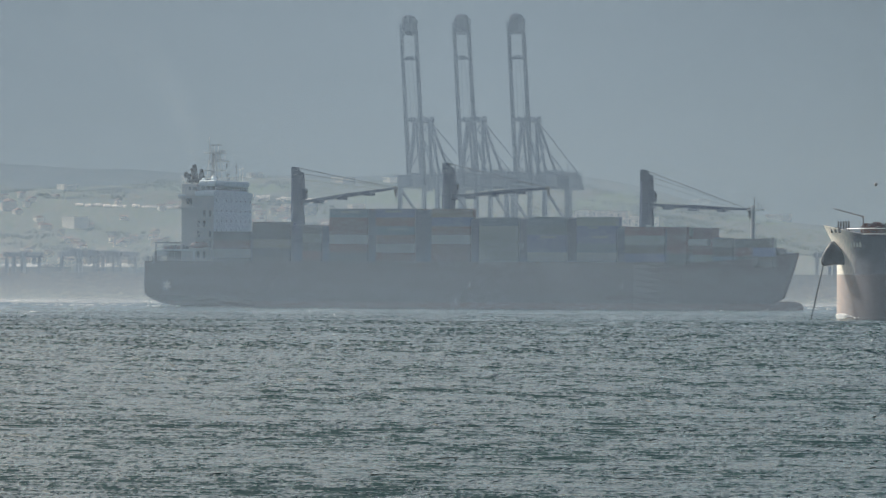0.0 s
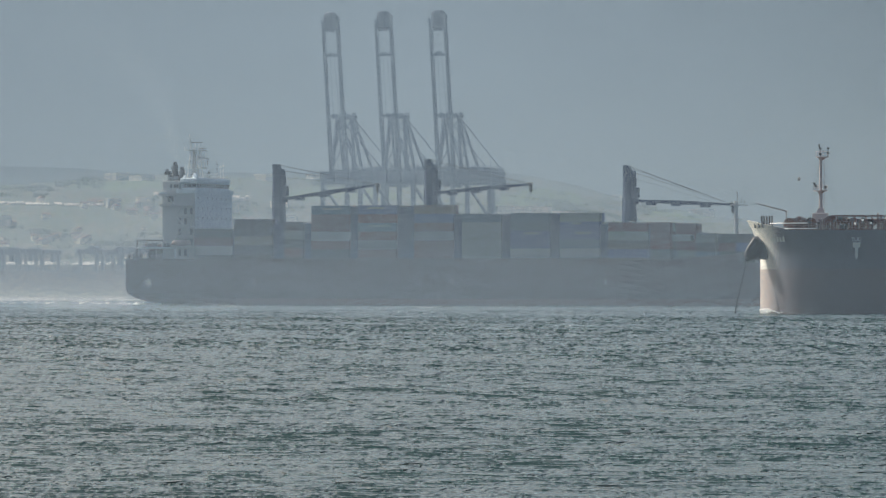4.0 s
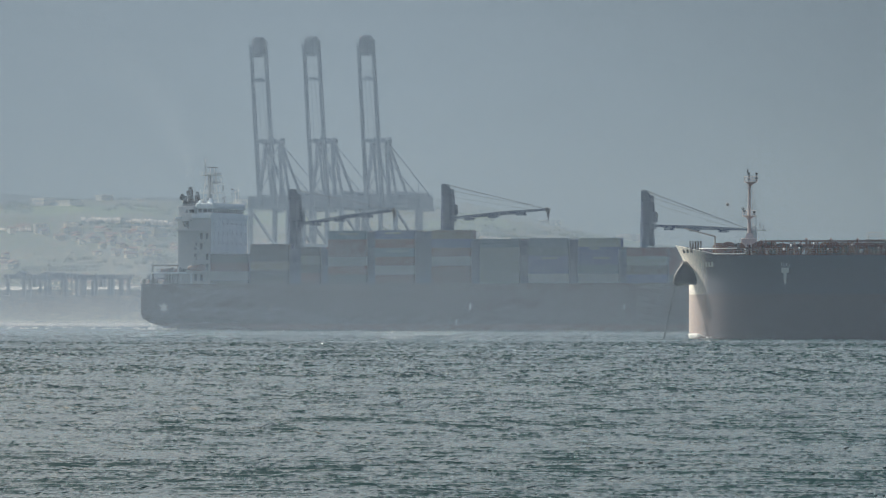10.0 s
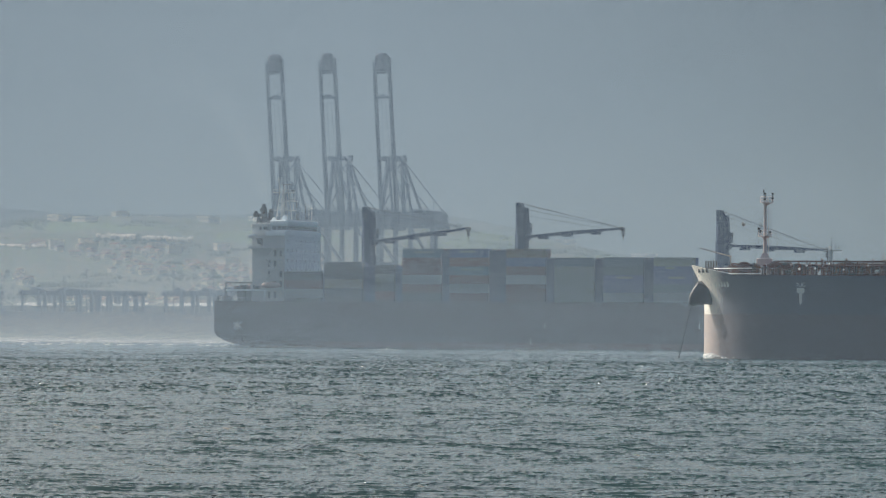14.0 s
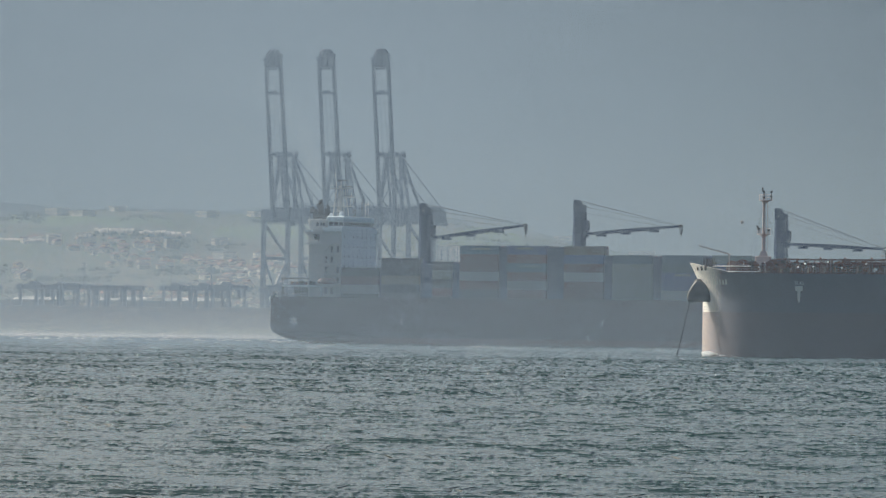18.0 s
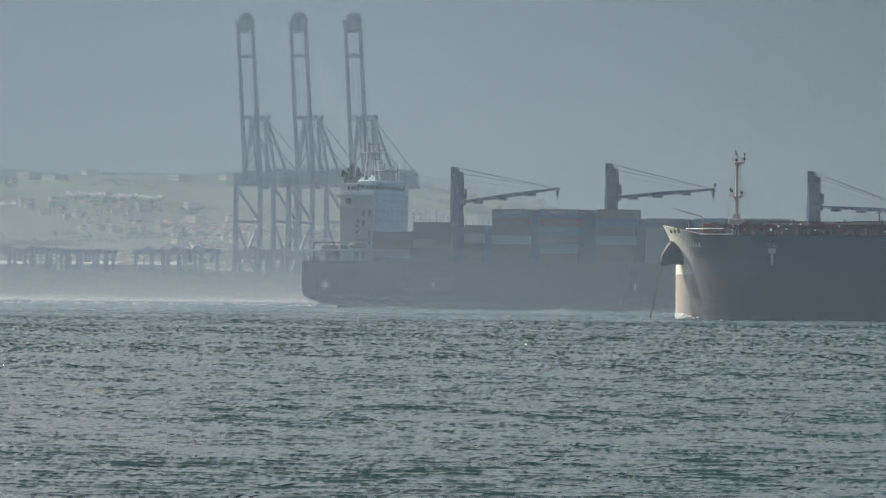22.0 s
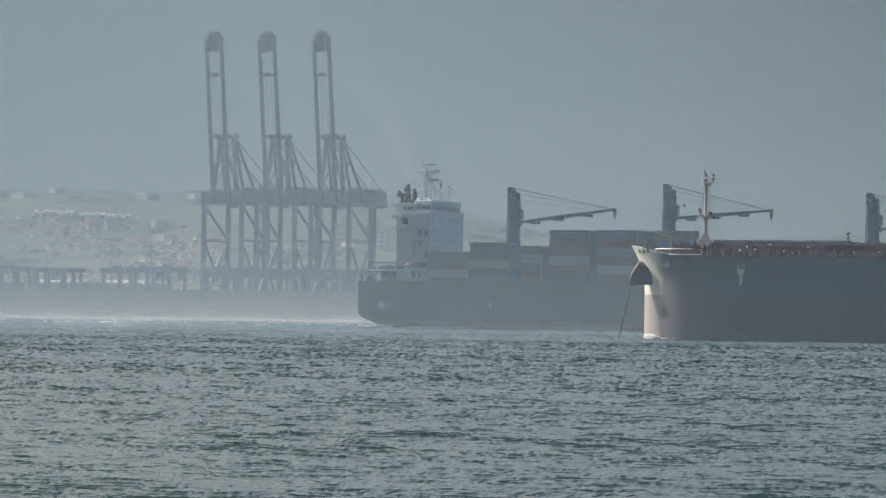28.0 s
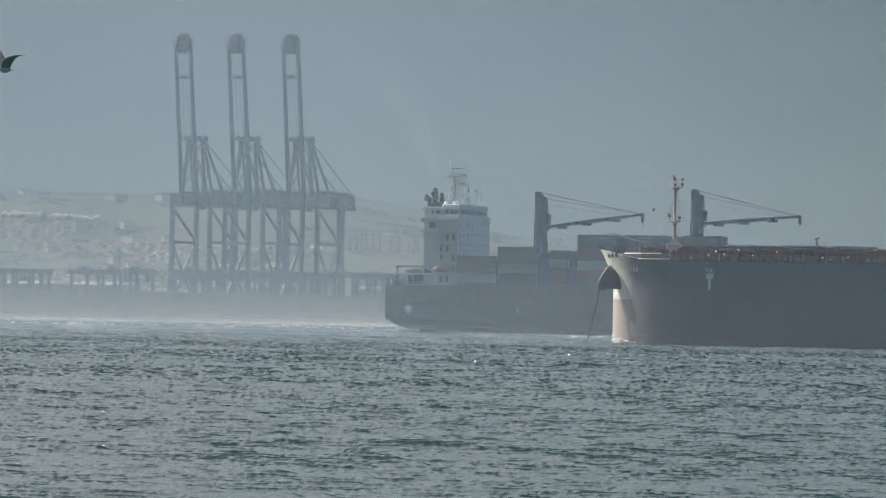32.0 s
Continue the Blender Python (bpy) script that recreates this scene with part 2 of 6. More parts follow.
def part(name, bm, material, parent, label="", m=None, smooth=False):
    me = bpy.data.meshes.new(name)
    if smooth:
        bm.normal_update()
        for f in bm.faces:
            f.smooth = True
        for e in bm.edges:
            e.smooth = len(e.link_faces) < 2 or e.calc_face_angle(0) < 0.7
    bm.to_mesh(me)
    bm.free()
    return part_of(name, me, material, parent, label, m)


def part_of(name, me, material, parent, label="", m=None):
    if not me.materials:
        me.materials.append(material)
    ob = new(name, me)
    ob.parent = parent
    if m is not None:
        ob.matrix_basis = m
    return tagged(ob, label)


def slab(bm, x0, x1, y0, y1, z0, z1):
    v = [bm.verts.new((x, y, z)) for x in (x0, x1) for y in (y0, y1) for z in (z0, z1)]
    for a, b, c, d in ((0, 1, 3, 2), (4, 6, 7, 5), (0, 4, 5, 1), (2, 3, 7, 6), (0, 2, 6, 4), (1, 5, 7, 3)):
        bm.faces.new((v[a], v[b], v[c], v[d]))
    return bm


def box(x0, x1, y0, y1, z0, z1, soft=0.0):
    bm = slab(bmesh.new(), x0, x1, y0, y1, z0, z1)
    if soft:
        bmesh.ops.bevel(bm, geom=bm.edges[:], offset=soft, segments=1, affect="EDGES")
    return bm


def rod(bm, p, q, r, r2=None, n=6):
    """A round bar from p to q, open-ended bars closed with caps."""
    p, q = Vector(p), Vector(q)
    w = (q - p).normalized()
    u = w.orthogonal().normalized()
    v = w.cross(u)
    r2 = r if r2 is None else r2
    rings = []
    for c, rad in ((p, r), (q, r2)):
        rings.append([bm.verts.new(c + rad * (math.cos(6.28319 * k / n) * u + math.sin(6.28319 * k / n) * v)) for k in range(n)])
    for k in range(n):
        bm.faces.new((rings[0][k], rings[0][(k + 1) % n], rings[1][(k + 1) % n], rings[1][k]))
    bm.faces.new(rings[0][::-1])
    bm.faces.new(rings[1])
    return bm


def beam(bm, p, q, w, h, w2=None, h2=None):
    """A square bar from p to q; w is its breadth across, h its depth."""
    p, q = Vector(p), Vector(q)
    d = (q - p).normalized()
    side = d.cross(Vector((0, 0, 1)))
    side = Vector((0, 1, 0)) if side.length < 1e-3 else side.normalized()
    up = side.cross(d)
    rings = []
    for c, a, b in ((p, w, h), (q, w2 or w, h2 or h)):
        rings.append([bm.verts.new(c + s * a / 2 * side + t * b / 2 * up) for s, t in ((-1, -1), (1, -1), (1, 1), (-1, 1))])
    for k in range(4):
        bm.faces.new((rings[0][k], rings[0][(k + 1) % 4], rings[1][(k + 1) % 4], rings[1][k]))
    bm.faces.new(rings[0][::-1])
    bm.faces.new(rings[1])
    return bm


def loft(bm, rings, closed=True, caps=True):
    vs = [[bm.verts.new(p) for p in ring] for ring in rings]
    for a, b in zip(vs, vs[1:]):
        n = len(a)
        for k in range(n if closed else n - 1):
            bm.faces.new((a[k], a[(k + 1) % n], b[(k + 1) % n], b[k]))
    if caps:
        bm.faces.new(vs[0][::-1])
        bm.faces.new(vs[-1])
    return bm


def ball(r, n=10, c=(0, 0, 0), squash=1.0):
    bm = bmesh.new()
    bmesh.ops.create_uvsphere(bm, u_segments=n, v_segments=n // 2 + 1, radius=r)
    for v in bm.verts:
        v.co = Vector((v.co.x + c[0], v.co.y + c[1], v.co.z * squash + c[2]))
    return bm


def grid_mesh(name, X, Y, Z, material, smooth=True, skip=1):
    """A sheet from three arrays of the same shape; skip 2: strips of two rows each, not joined to one another."""
    rows, cols = X.shape
    me = bpy.data.meshes.new(name)
    co = np.stack((X, Y, Z), -1).reshape(-1, 3).astype(np.float32)
    i = (np.arange(0, rows - 1, skip)[:, None] * cols + np.arange(cols - 1)[None, :]).ravel()
    quads = np.stack((i, i + 1, i + cols + 1, i + cols), -1).astype(np.int32)
    me.vertices.add(len(co))
    me.vertices.foreach_set("co", co.ravel())
    me.loops.add(quads.size)
    me.loops.foreach_set("vertex_index", quads.ravel())
    me.polygons.add(len(quads))
    me.polygons.foreach_set("loop_start", np.arange(0, quads.size, 4, dtype=np.int32))
    me.update(calc_edges=True)
    if smooth:
        me.polygons.foreach_set("use_smooth", np.ones(len(quads), dtype=bool))
    me.materials.append(material)
    return me


# ---- sea ----
def waves(X, Y, seed, shortest, longest, steep, wind):
    """Wind chop: many small wave trains about one direction; the longer ones grow with distance to fit the camera's
    view.
    """
    g = np.random.default_rng(seed)
    Z = np.zeros_like(X)
    far_gain = np.clip((Y - 30) / 260, 0.45, 1.25)
    for lam in np.geomspace(shortest, longest, 56):
        way = radians(wind) + g.normal(0, 0.62 if lam < 0.5 else 0.32)
        kx, ky = math.cos(way) * 2 * math.pi / lam, math.sin(way) * 2 * math.pi / lam
        s = np.sin(kx * X + ky * Y + g.uniform(0, 6.28))
        gust = 0.75 + 0.5 * np.sin(0.021 * lam ** -0.5 * X * g.uniform(0.5, 2) + 0.03 * Y * g.uniform(0.5, 2) + g.uniform(0, 6.28))
        Z += steep * lam ** 0.3 * (1 + (far_gain - 1) * min(1, lam / 1.2)) * min(1, (3.5 / lam) ** 0.7) * gust * (s + 0.5 * s * s - 0.25)
    return Z


def ridge_sheet(name, near, far, first, cols, seed, level):
    """Chop shaped to fit the camera's low view: rows of short steep wave fronts with uneven crests, one behind another,
    in darker and paler gusts.
    """
    g = np.random.default_rng(seed)
    d = [near]
    while d[-1] < far:
        d.append(d[-1] + first * (d[-1] / near) ** 1.36)
    d = np.array(d, np.float32)
    step = np.gradient(d)[:, None]
    u = np.linspace(-1, 1, cols, dtype=np.float32)
    n = len(d)
    raw = g.normal(0, 1, (n, cols)).astype(np.float32)
    rough = 1.22 * (raw + np.roll(raw, 1, 1))
    wide = sum(np.roll(raw, k, 1) for k in range(3, 17)) / 3.7
    lens = g.normal(0, 1, (n, cols)).astype(np.float32)
    lens = sum(np.roll(lens, k, 1) for k in range(24))
    lens = sum(np.roll(lens, k, 0) for k in range(6)) / 12
    across = u[None, :] * (0.124 * d + 3)[:, None]
    gust = sum(np.sin(across * g.uniform(0.2, 1.6) * 40 / d[:, None] + 9 * np.log(d)[:, None] * g.uniform(1, 7) + g.uniform(0, 6.28)) for _ in range(7)) / 2.6
    swell = waves(across, np.repeat(d[:, None], cols, 1), seed, 0.7, 8.0, 0.015, -84) * (np.clip(320 / d, 0.2, 1) * np.clip(d / 190, 0.62, 1))[:, None]
    for i in range(1, n):
        swell[i] = np.minimum(swell[i], swell[i - 1] + 0.09 * step[i])
    size = np.clip(d / 700, 0.3, 1.0)[:, None]
    fine = np.clip((d + 20) / 260, 0.45, 1.0)[:, None]
    away = np.clip((d - 90) / 300, 0, 1)[:, None]
    # far fronts are flattened so distant water looks brighter from the camera
    far_flatten = 1 - 0.66 * np.clip((d - 750) / 550, 0, 1)[:, None]
    slope = 0.226 * far_flatten * np.exp(0.36 * np.roll(rough, 9, 1) + 0.50 * away * np.roll(raw, 30, 1) + (0.5 - 0.35 * away) * np.roll(wide, 21, 1) + (0.56 - 0.40 * away) * lens + 0.34 * gust + 0.02 * away)
    slope = np.clip(slope, 0.03, 0.52 + 0.14 * away)
    cap = size * np.clip(0.08 + 0.03 * fine * rough + 0.04 * wide + 0.015 * gust, 0.012, 0.25)
    rise = np.minimum(slope * g.uniform(0.4, 0.62, (n, cols)) * step, cap * (0.8 + 0.2 * away))
    x, y, z = across + g.uniform(-0.2, 0.2, (n, 1)), np.repeat(d[:, None], cols, 1), swell + level - 0.3 * rise
    # each wave: a front from foot to crest, then a back from crest to the next foot, with a sharp crest between
    X, Y, Z = np.stack((x, x, x, np.roll(x, -1, 0)), 1), np.stack((y, y + rise / slope, y + rise / slope, np.roll(y, -1, 0)), 1), np.stack((z, z + rise, z + rise, np.roll(z, -1, 0)), 1)
    X, Y, Z = (a[:-1].reshape(-1, cols).astype(np.float32) for a in (X, Y, Z))
    return new(name, grid_mesh(name, X, Y, Z, M_SEA, smooth=False, skip=2))


sea = tagged(ridge_sheet("sea", 80, 2700, 0.28, 900, 3, WATER - 0.1), "choppy grey-green sea with small wind waves", "sea", kind="structure")
# deep water all round, below the waves, out to the horizon
bm = bmesh.new()
bmesh.ops.create_circle(bm, cap_ends=True, cap_tris=True, segments=64, radius=4880)
me = bpy.data.meshes.new("deep_water")
bm.to_mesh(me)
bm.free()
me.materials.append(M_SEA)
deep = tagged(new("water", me), "open sea reaching to the horizon", "sea", kind="structure")
deep.location.z = WATER - 2.0

# far mountains on a glowing sheet, with their haze painted in
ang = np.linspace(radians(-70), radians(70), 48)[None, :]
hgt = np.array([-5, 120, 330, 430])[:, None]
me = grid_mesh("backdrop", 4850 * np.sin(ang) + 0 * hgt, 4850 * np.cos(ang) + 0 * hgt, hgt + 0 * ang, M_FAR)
backdrop = tagged(new("backdrop", me), "glowing backdrop of far mountains, pale blue haze painted in", "backdrop", kind="structure")


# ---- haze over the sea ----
def haze_strip_sheet(dist, cover, low, thin, fold=9, top=None, strip_mat=None, lift=7, pitch=1.0):
    """A flat upright sheet of fine sloping strips that stands in for sea haze, wider near the water; thin: the share
    left aloft.
    """
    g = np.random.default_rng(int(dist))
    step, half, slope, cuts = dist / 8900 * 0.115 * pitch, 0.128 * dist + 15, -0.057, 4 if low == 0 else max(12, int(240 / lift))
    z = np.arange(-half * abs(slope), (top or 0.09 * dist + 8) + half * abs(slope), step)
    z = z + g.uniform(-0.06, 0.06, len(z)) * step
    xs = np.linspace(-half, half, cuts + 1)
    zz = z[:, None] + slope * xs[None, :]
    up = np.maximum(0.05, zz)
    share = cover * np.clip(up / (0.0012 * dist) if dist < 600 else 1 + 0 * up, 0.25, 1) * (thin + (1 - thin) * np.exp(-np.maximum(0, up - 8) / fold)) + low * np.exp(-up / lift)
    # strips thin out to the sides, to dim the view's edges
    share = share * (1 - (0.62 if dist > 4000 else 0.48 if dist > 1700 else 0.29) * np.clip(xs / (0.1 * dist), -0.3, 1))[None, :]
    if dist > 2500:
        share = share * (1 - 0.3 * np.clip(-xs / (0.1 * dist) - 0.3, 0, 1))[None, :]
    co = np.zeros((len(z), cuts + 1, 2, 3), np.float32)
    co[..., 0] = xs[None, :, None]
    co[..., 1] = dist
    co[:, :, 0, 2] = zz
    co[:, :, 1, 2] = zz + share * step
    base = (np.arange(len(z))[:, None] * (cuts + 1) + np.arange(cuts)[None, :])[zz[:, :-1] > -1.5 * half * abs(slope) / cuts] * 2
    me = bpy.data.meshes.new("haze_strip_sheet")
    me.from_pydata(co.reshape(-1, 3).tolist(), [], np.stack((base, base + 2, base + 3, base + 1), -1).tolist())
    me.materials.append(strip_mat or M_HAZE)
    return tagged(new("haze_strip_sheet", me), "sheet of fine pale strips standing in for sea haze", "haze", "banks of sea haze", "stuff")


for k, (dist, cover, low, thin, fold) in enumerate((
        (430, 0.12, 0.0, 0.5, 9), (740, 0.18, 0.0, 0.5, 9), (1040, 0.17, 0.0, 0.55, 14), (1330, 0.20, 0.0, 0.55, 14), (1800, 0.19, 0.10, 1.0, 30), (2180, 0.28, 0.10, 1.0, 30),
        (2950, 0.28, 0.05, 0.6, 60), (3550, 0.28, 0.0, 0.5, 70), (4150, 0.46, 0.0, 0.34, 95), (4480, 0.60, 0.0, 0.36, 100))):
    haze_strip_sheet(dist, cover, low, thin, fold, strip_mat=M_BLUE if 1700 < dist < 2500 else M_HAZE, pitch=(1.0, 1.2, 0.86, 0.75)[k % 4])
# low pale strips along the breakwater, standing in for bright mist
haze_strip_sheet(2150, 0.0, 0.86, 1.0, 9, 30, M_MIST, 9, 0.92)
# a low bright sheet of strips, added for the glare line on the far water
haze_strip_sheet(2125, 0.0, 1.0, 1.0, 9, 4, haze_material((0.92, 0.92, 0.89)), 0.7, 1.0)
# warmer strips over the town, standing in for sunlit dust
haze_strip_sheet(2900, 0.0, 0.39, 1.0, 9, 130, haze_material((0.335, 0.37, 0.35)), 44, 1.1)

# ---- container ship: x towards the bow, y to port, z up from the waterline ----
SHIP_TURN = -20.0
ship = thing("container_ship", pose(-121.76, 1530, 0, 0, 0, SHIP_TURN),
             "dark-hulled geared container ship, loaded, under way across the bay", "ship")


def hull_half(x):
    """Half breadths of the container ship at the deck and near the waterline, and the deck's height, at x."""
    if x < 30:
        top = 15.0 - 1.2 * (1 - (x + 8) / 38) ** 2
        low = 15.0 * (0.25 + 0.75 * max(0, (x + 2) / 32)) if x > -2 else 3.5
    elif x > 150:
        s = min(1, (x - 150) / 46)
        top = 15.0 * (1 - s ** 2.6) + 0.25
        low = 15.0 * max(0.012, 1 - ((x - 140) / 50) ** 1.5) if x < 190 else 0.25
        low = min(low, top)
    else:
        top = low = 15.0
    deck = 13.3 + max(0, (x - 168) / 28) ** 1.5 * 3.1 if x > 168 else 13.3
    return top, low, deck


def hull_ring(x, z0, z1, levels):
    pts = []
    top, low, deck = hull_half(x)
    for k in range(levels + 1):
        z = z0 + (z1 - z0) * k / levels
        s = min(1, max(0, z / 13.3)) ** 1.3 if x > 30 else min(1, max(0, z / 2.6)) ** 0.5
        pts.append((x, low + (top - low) * s, z))
    return pts


def hull_shell(z0, z1f, levels):
    bm = bmesh.new()
    xs = [-7.5, -7.4, -7.25, -7.0, -6.7, -6.5, -5, -3, -1.5, 0, 5, 10, 20, 30, 60, 90, 120, 150, 158, 164, 170, 175, 180, 184, 188, 191, 193.5, 195.4]
    side = []
    for x in xs:
        deck = hull_half(x)[2]
        z1 = deck if z1f is None else z1f
        # the counter rises aft, the stem rakes forward
        lo = z0
        if x < 0:
            lo = max(z0, 5.6 * (1 - math.sqrt(max(0, 1 - (x / 7.52) ** 2)))) if x < -0.1 else z0
        if x > 190:
            lo = max(z0, (x - 190) / 5.4 * 15.4)
        lo = min(lo, z1 - 0.02)
        ring = hull_ring(x, lo, z1, levels)
        ring = [(p[0], max(0.15, p[1] * (0.80 if x < -7.3 else 1)), p[2]) for p in ring]
        side.append(ring)
    rings = [[(x, -y, z) for x, y, z in r][::-1] + r for r in side]
    loft(bm, rings)
    bmesh.ops.recalc_face_normals(bm, faces=bm.faces[:])
    return bm


part("hull", hull_shell(1.3, None, 7), M_HULL, ship, "dark blue-black hull", smooth=False)
part("boot_topping", hull_shell(-3.0, 1.31, 3), M_BOOT, ship, "dull red paint along the waterline")
bm = bmesh.new()
loft(bm, [[(x, r * math.cos(a), zc + r * 1.25 * math.sin(a)) for a in np.linspace(0, 6.283, 12, endpoint=False)]
          for x, r, zc in ((185, 1.6, -0.6), (190, 1.9, -0.3), (194, 1.7, 0.0), (196.2, 1.2, 0.2), (197, 0.4, 0.3))])
part("bulbous_bow", bm, M_BOOT, ship, "red bulbous bow just above the water", smooth=True)
bm = bmesh.new()
for k in range(6):
    a = math.pi / 2 + k * math.pi / 3
    c, q = math.cos(a), math.sin(a)
    loft(bm, [[(0.18 * c - 0.2 * q, yy, 0.18 * q + 0.2 * c), (1.2 * c - 0.26 * q, yy, 1.2 * q + 0.26 * c), (1.55 * c, yy, 1.55 * q), (1.2 * c + 0.26 * q, yy, 1.2 * q - 0.26 * c), (0.18 * c + 0.2 * q, yy, 0.18 * q - 0.2 * c)] for yy in (0.0, 0.06)])
part("star_emblem", bm, M_MARK, ship, "pale six-armed star painted near the stern", m=pose(0.6, -14.75, 6.1, 0, 0, -3))
for x, z in ((35.5, 6.2), (98.8, 6.4), (146.5, 6.4), (94.5, 1.9)):
    part("draught_mark", box(x - 0.18, x + 0.18, -15.06, -14.98, z - 0.95, z + 0.95), M_MARK, ship, "short white hull mark")

# exhaust smoke: loose puffs of fine droplets drifting up and aft
g = random.Random(90)
M_SMOKE = haze_material((0.62, 0.68, 0.70))
for px, pz, r, share in ((-28.0, 82.0, 8.0, 0.03), (-37.0, 84.5, 8.5, 0.025), (3.2, 44.0, 0.9, 0.12), (2.6, 47.0, 1.5, 0.14), (1.5, 51.0, 2.2, 0.13), (0.0, 55.5, 2.9, 0.12), (-2.2, 60.5, 3.6, 0.11), (-5.0, 65.5, 4.4, 0.09), (-9.0, 70.5, 5.2, 0.08), (-14.0, 75.0, 6.2, 0.06), (-20.0, 79.0, 7.0, 0.045)):
    bm = bmesh.new()
    for k in range(int(3.14 * r * r * share * 0.5 / 0.0016)):
        q = Vector((g.gauss(0, 0.5), g.gauss(0, 0.5), g.gauss(0, 0.55))) * r * 1.35
        a = g.uniform(0, 3.14)
        u, v = 0.02 * Vector((math.cos(a), 0, math.sin(a))), 0.02 * Vector((-math.sin(a), 0, math.cos(a)))
        c = q + Vector((px, 0, pz))
        bm.faces.new([bm.verts.new(c + i * u + j * v) for i, j in ((-1, -1), (1, -1), (1, 1), (-1, 1))])
    tagged(part("smoke_puff", bm, M_SMOKE, ship, "thin pale exhaust smoke"), kind="stuff")

# house
bm = box(4.5, 15.3, -13.2, 14.8, 13.2, 33.0, 0.15)
house = part("deckhouse", bm, M_WHITE, ship, "white accommodation block with rows of portholes")
part("front_wall", box(15.3, 15.42, -13.2, 14.8, 13.2, 33.0), M_FRONT, house, "front wall, its bluish light painted in")
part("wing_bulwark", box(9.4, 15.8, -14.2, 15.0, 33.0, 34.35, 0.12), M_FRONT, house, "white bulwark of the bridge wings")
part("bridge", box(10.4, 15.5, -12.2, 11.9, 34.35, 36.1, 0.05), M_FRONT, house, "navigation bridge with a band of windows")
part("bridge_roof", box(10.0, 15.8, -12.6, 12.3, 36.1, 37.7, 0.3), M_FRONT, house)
after = part("after_bridge", box(4.6, 9.9, -13.0, 11.0, 33.0, 36.7, 0.12), M_WHITE, house, "white block abaft the bridge")
part("roof_rail", box(4.6, 9.9, -13.05, -12.95, 36.9, 37.0), M_WHITE, after)
for k in range(6):
    part("rail_post", rod(bmesh.new(), (4.7 + k, -13.0, 36.6), (4.7 + k, -13.0, 37.7), 0.05, n=4), M_WHITE, after)
for x in (7.0, 8.2, 9.0):
    part("window", box(x, x + 0.7, -13.08, -12.98, 34.7, 35.7), M_GLASS, after)
# white box added where the sun flashes on the gallery
part("sun_flash_box", box(4.2, 6.0, -14.9, -13.3, 32.5, 33.4, 0.06), M_FRONT, house, "white box added for a flash of sun on the gallery")
# flat dark panel for the shade inside an opening
part("doorway", box(6.4, 8.2, -13.28, -13.18, 30.4, 32.6), M_GLASS, house, "dark panel painted as the shade in an opening")
for k in range(14):
    y = -12.0 + k * 1.72
    part("bridge_window", box(15.46, 15.56, y, y + 1.4, 34.75, 35.95), M_GLASS, house)
for k in range(3):
    part("bridge_window", box(10.7 + 1.6 * k, 12.1 + 1.6 * k, -12.26, -12.16, 34.75, 35.95), M_GLASS, house)
for row in range(4):
    for k in range(8):
        if (row, k) in ((3, 6), (0, 1)):
            continue
        y = -11.5 + 3.55 * k
        part("porthole", box(15.40, 15.47, y, y + 0.5, 31.2 - 3.0 * row, 31.9 - 3.0 * row), M_GLASS, house)
for lev in range(6):
    z = 32.4 - 3.1 * lev
    x0, x1 = ((4.0, 9.4), (4.2, 15.2), (7.8, 15.2), (7.8, 15.2), (8.0, 15.2), (8.0, 15.2))[lev]
    part("side_gallery", box(x0, x1, -15.0, -13.2, z - 0.2, z, 0.03), M_WHITE, house, "white open side deck")
    part("gallery_bulwark", box(x0, x1, -15.0, -14.9, z, z + 0.5, 0.02), M_WHITE, house, "solid white side of the gallery")
    bm = bmesh.new()
    for q in range(8):
        xx = x0 + (x1 - x0) * q / 7
        rod(bm, (xx, -14.95, z), (xx, -14.95, z + 1.1), 0.045, n=4)
    rod(bm, (x0, -14.95, z + 1.1), (x1, -14.95, z + 1.1), 0.045, n=4)
    part("railing", bm, M_WHITE, house)
    for q in range(3):
        if (lev + q) % 3 != 1 and lev:
            part("door", box(9.9 + 1.9 * q, 10.7 + 1.9 * q, -13.26, -13.18, z - 2.7, z - 0.7), M_STEEL, house, "dark doorway on the side deck")
for lev in range(5):
    bm = bmesh.new()
    a, b = ((6.2, 9.0), (12.4, 9.5), (9.2, 12.2), (12.4, 9.5), (9.2, 12.2))[lev]
    beam(bm, (a, -14.2, 32.4 - 3.1 * lev), (b, -14.2, 29.3 - 3.1 * lev), 0.7, 0.18)
    # the top stair is dark, standing in for a stair's slanting shadow
    part("stair", bm, M_STEEL if lev == 0 else M_WHITE, house)
# lifeboat and its davit
bm = bmesh.new()
loft(bm, [[(x, -14.4 + r * 1.0 * math.cos(a), 18.0 + r * math.sin(a)) for a in np.linspace(0, 6.283, 10, endpoint=False)]
          for x, r in ((8.2, 0.3), (9.0, 0.9), (11, 1.1), (13, 1.05), (14.3, 0.5))])
part("lifeboat", bm, M_ORANGE, ship, "orange lifeboat in its davit", smooth=True)
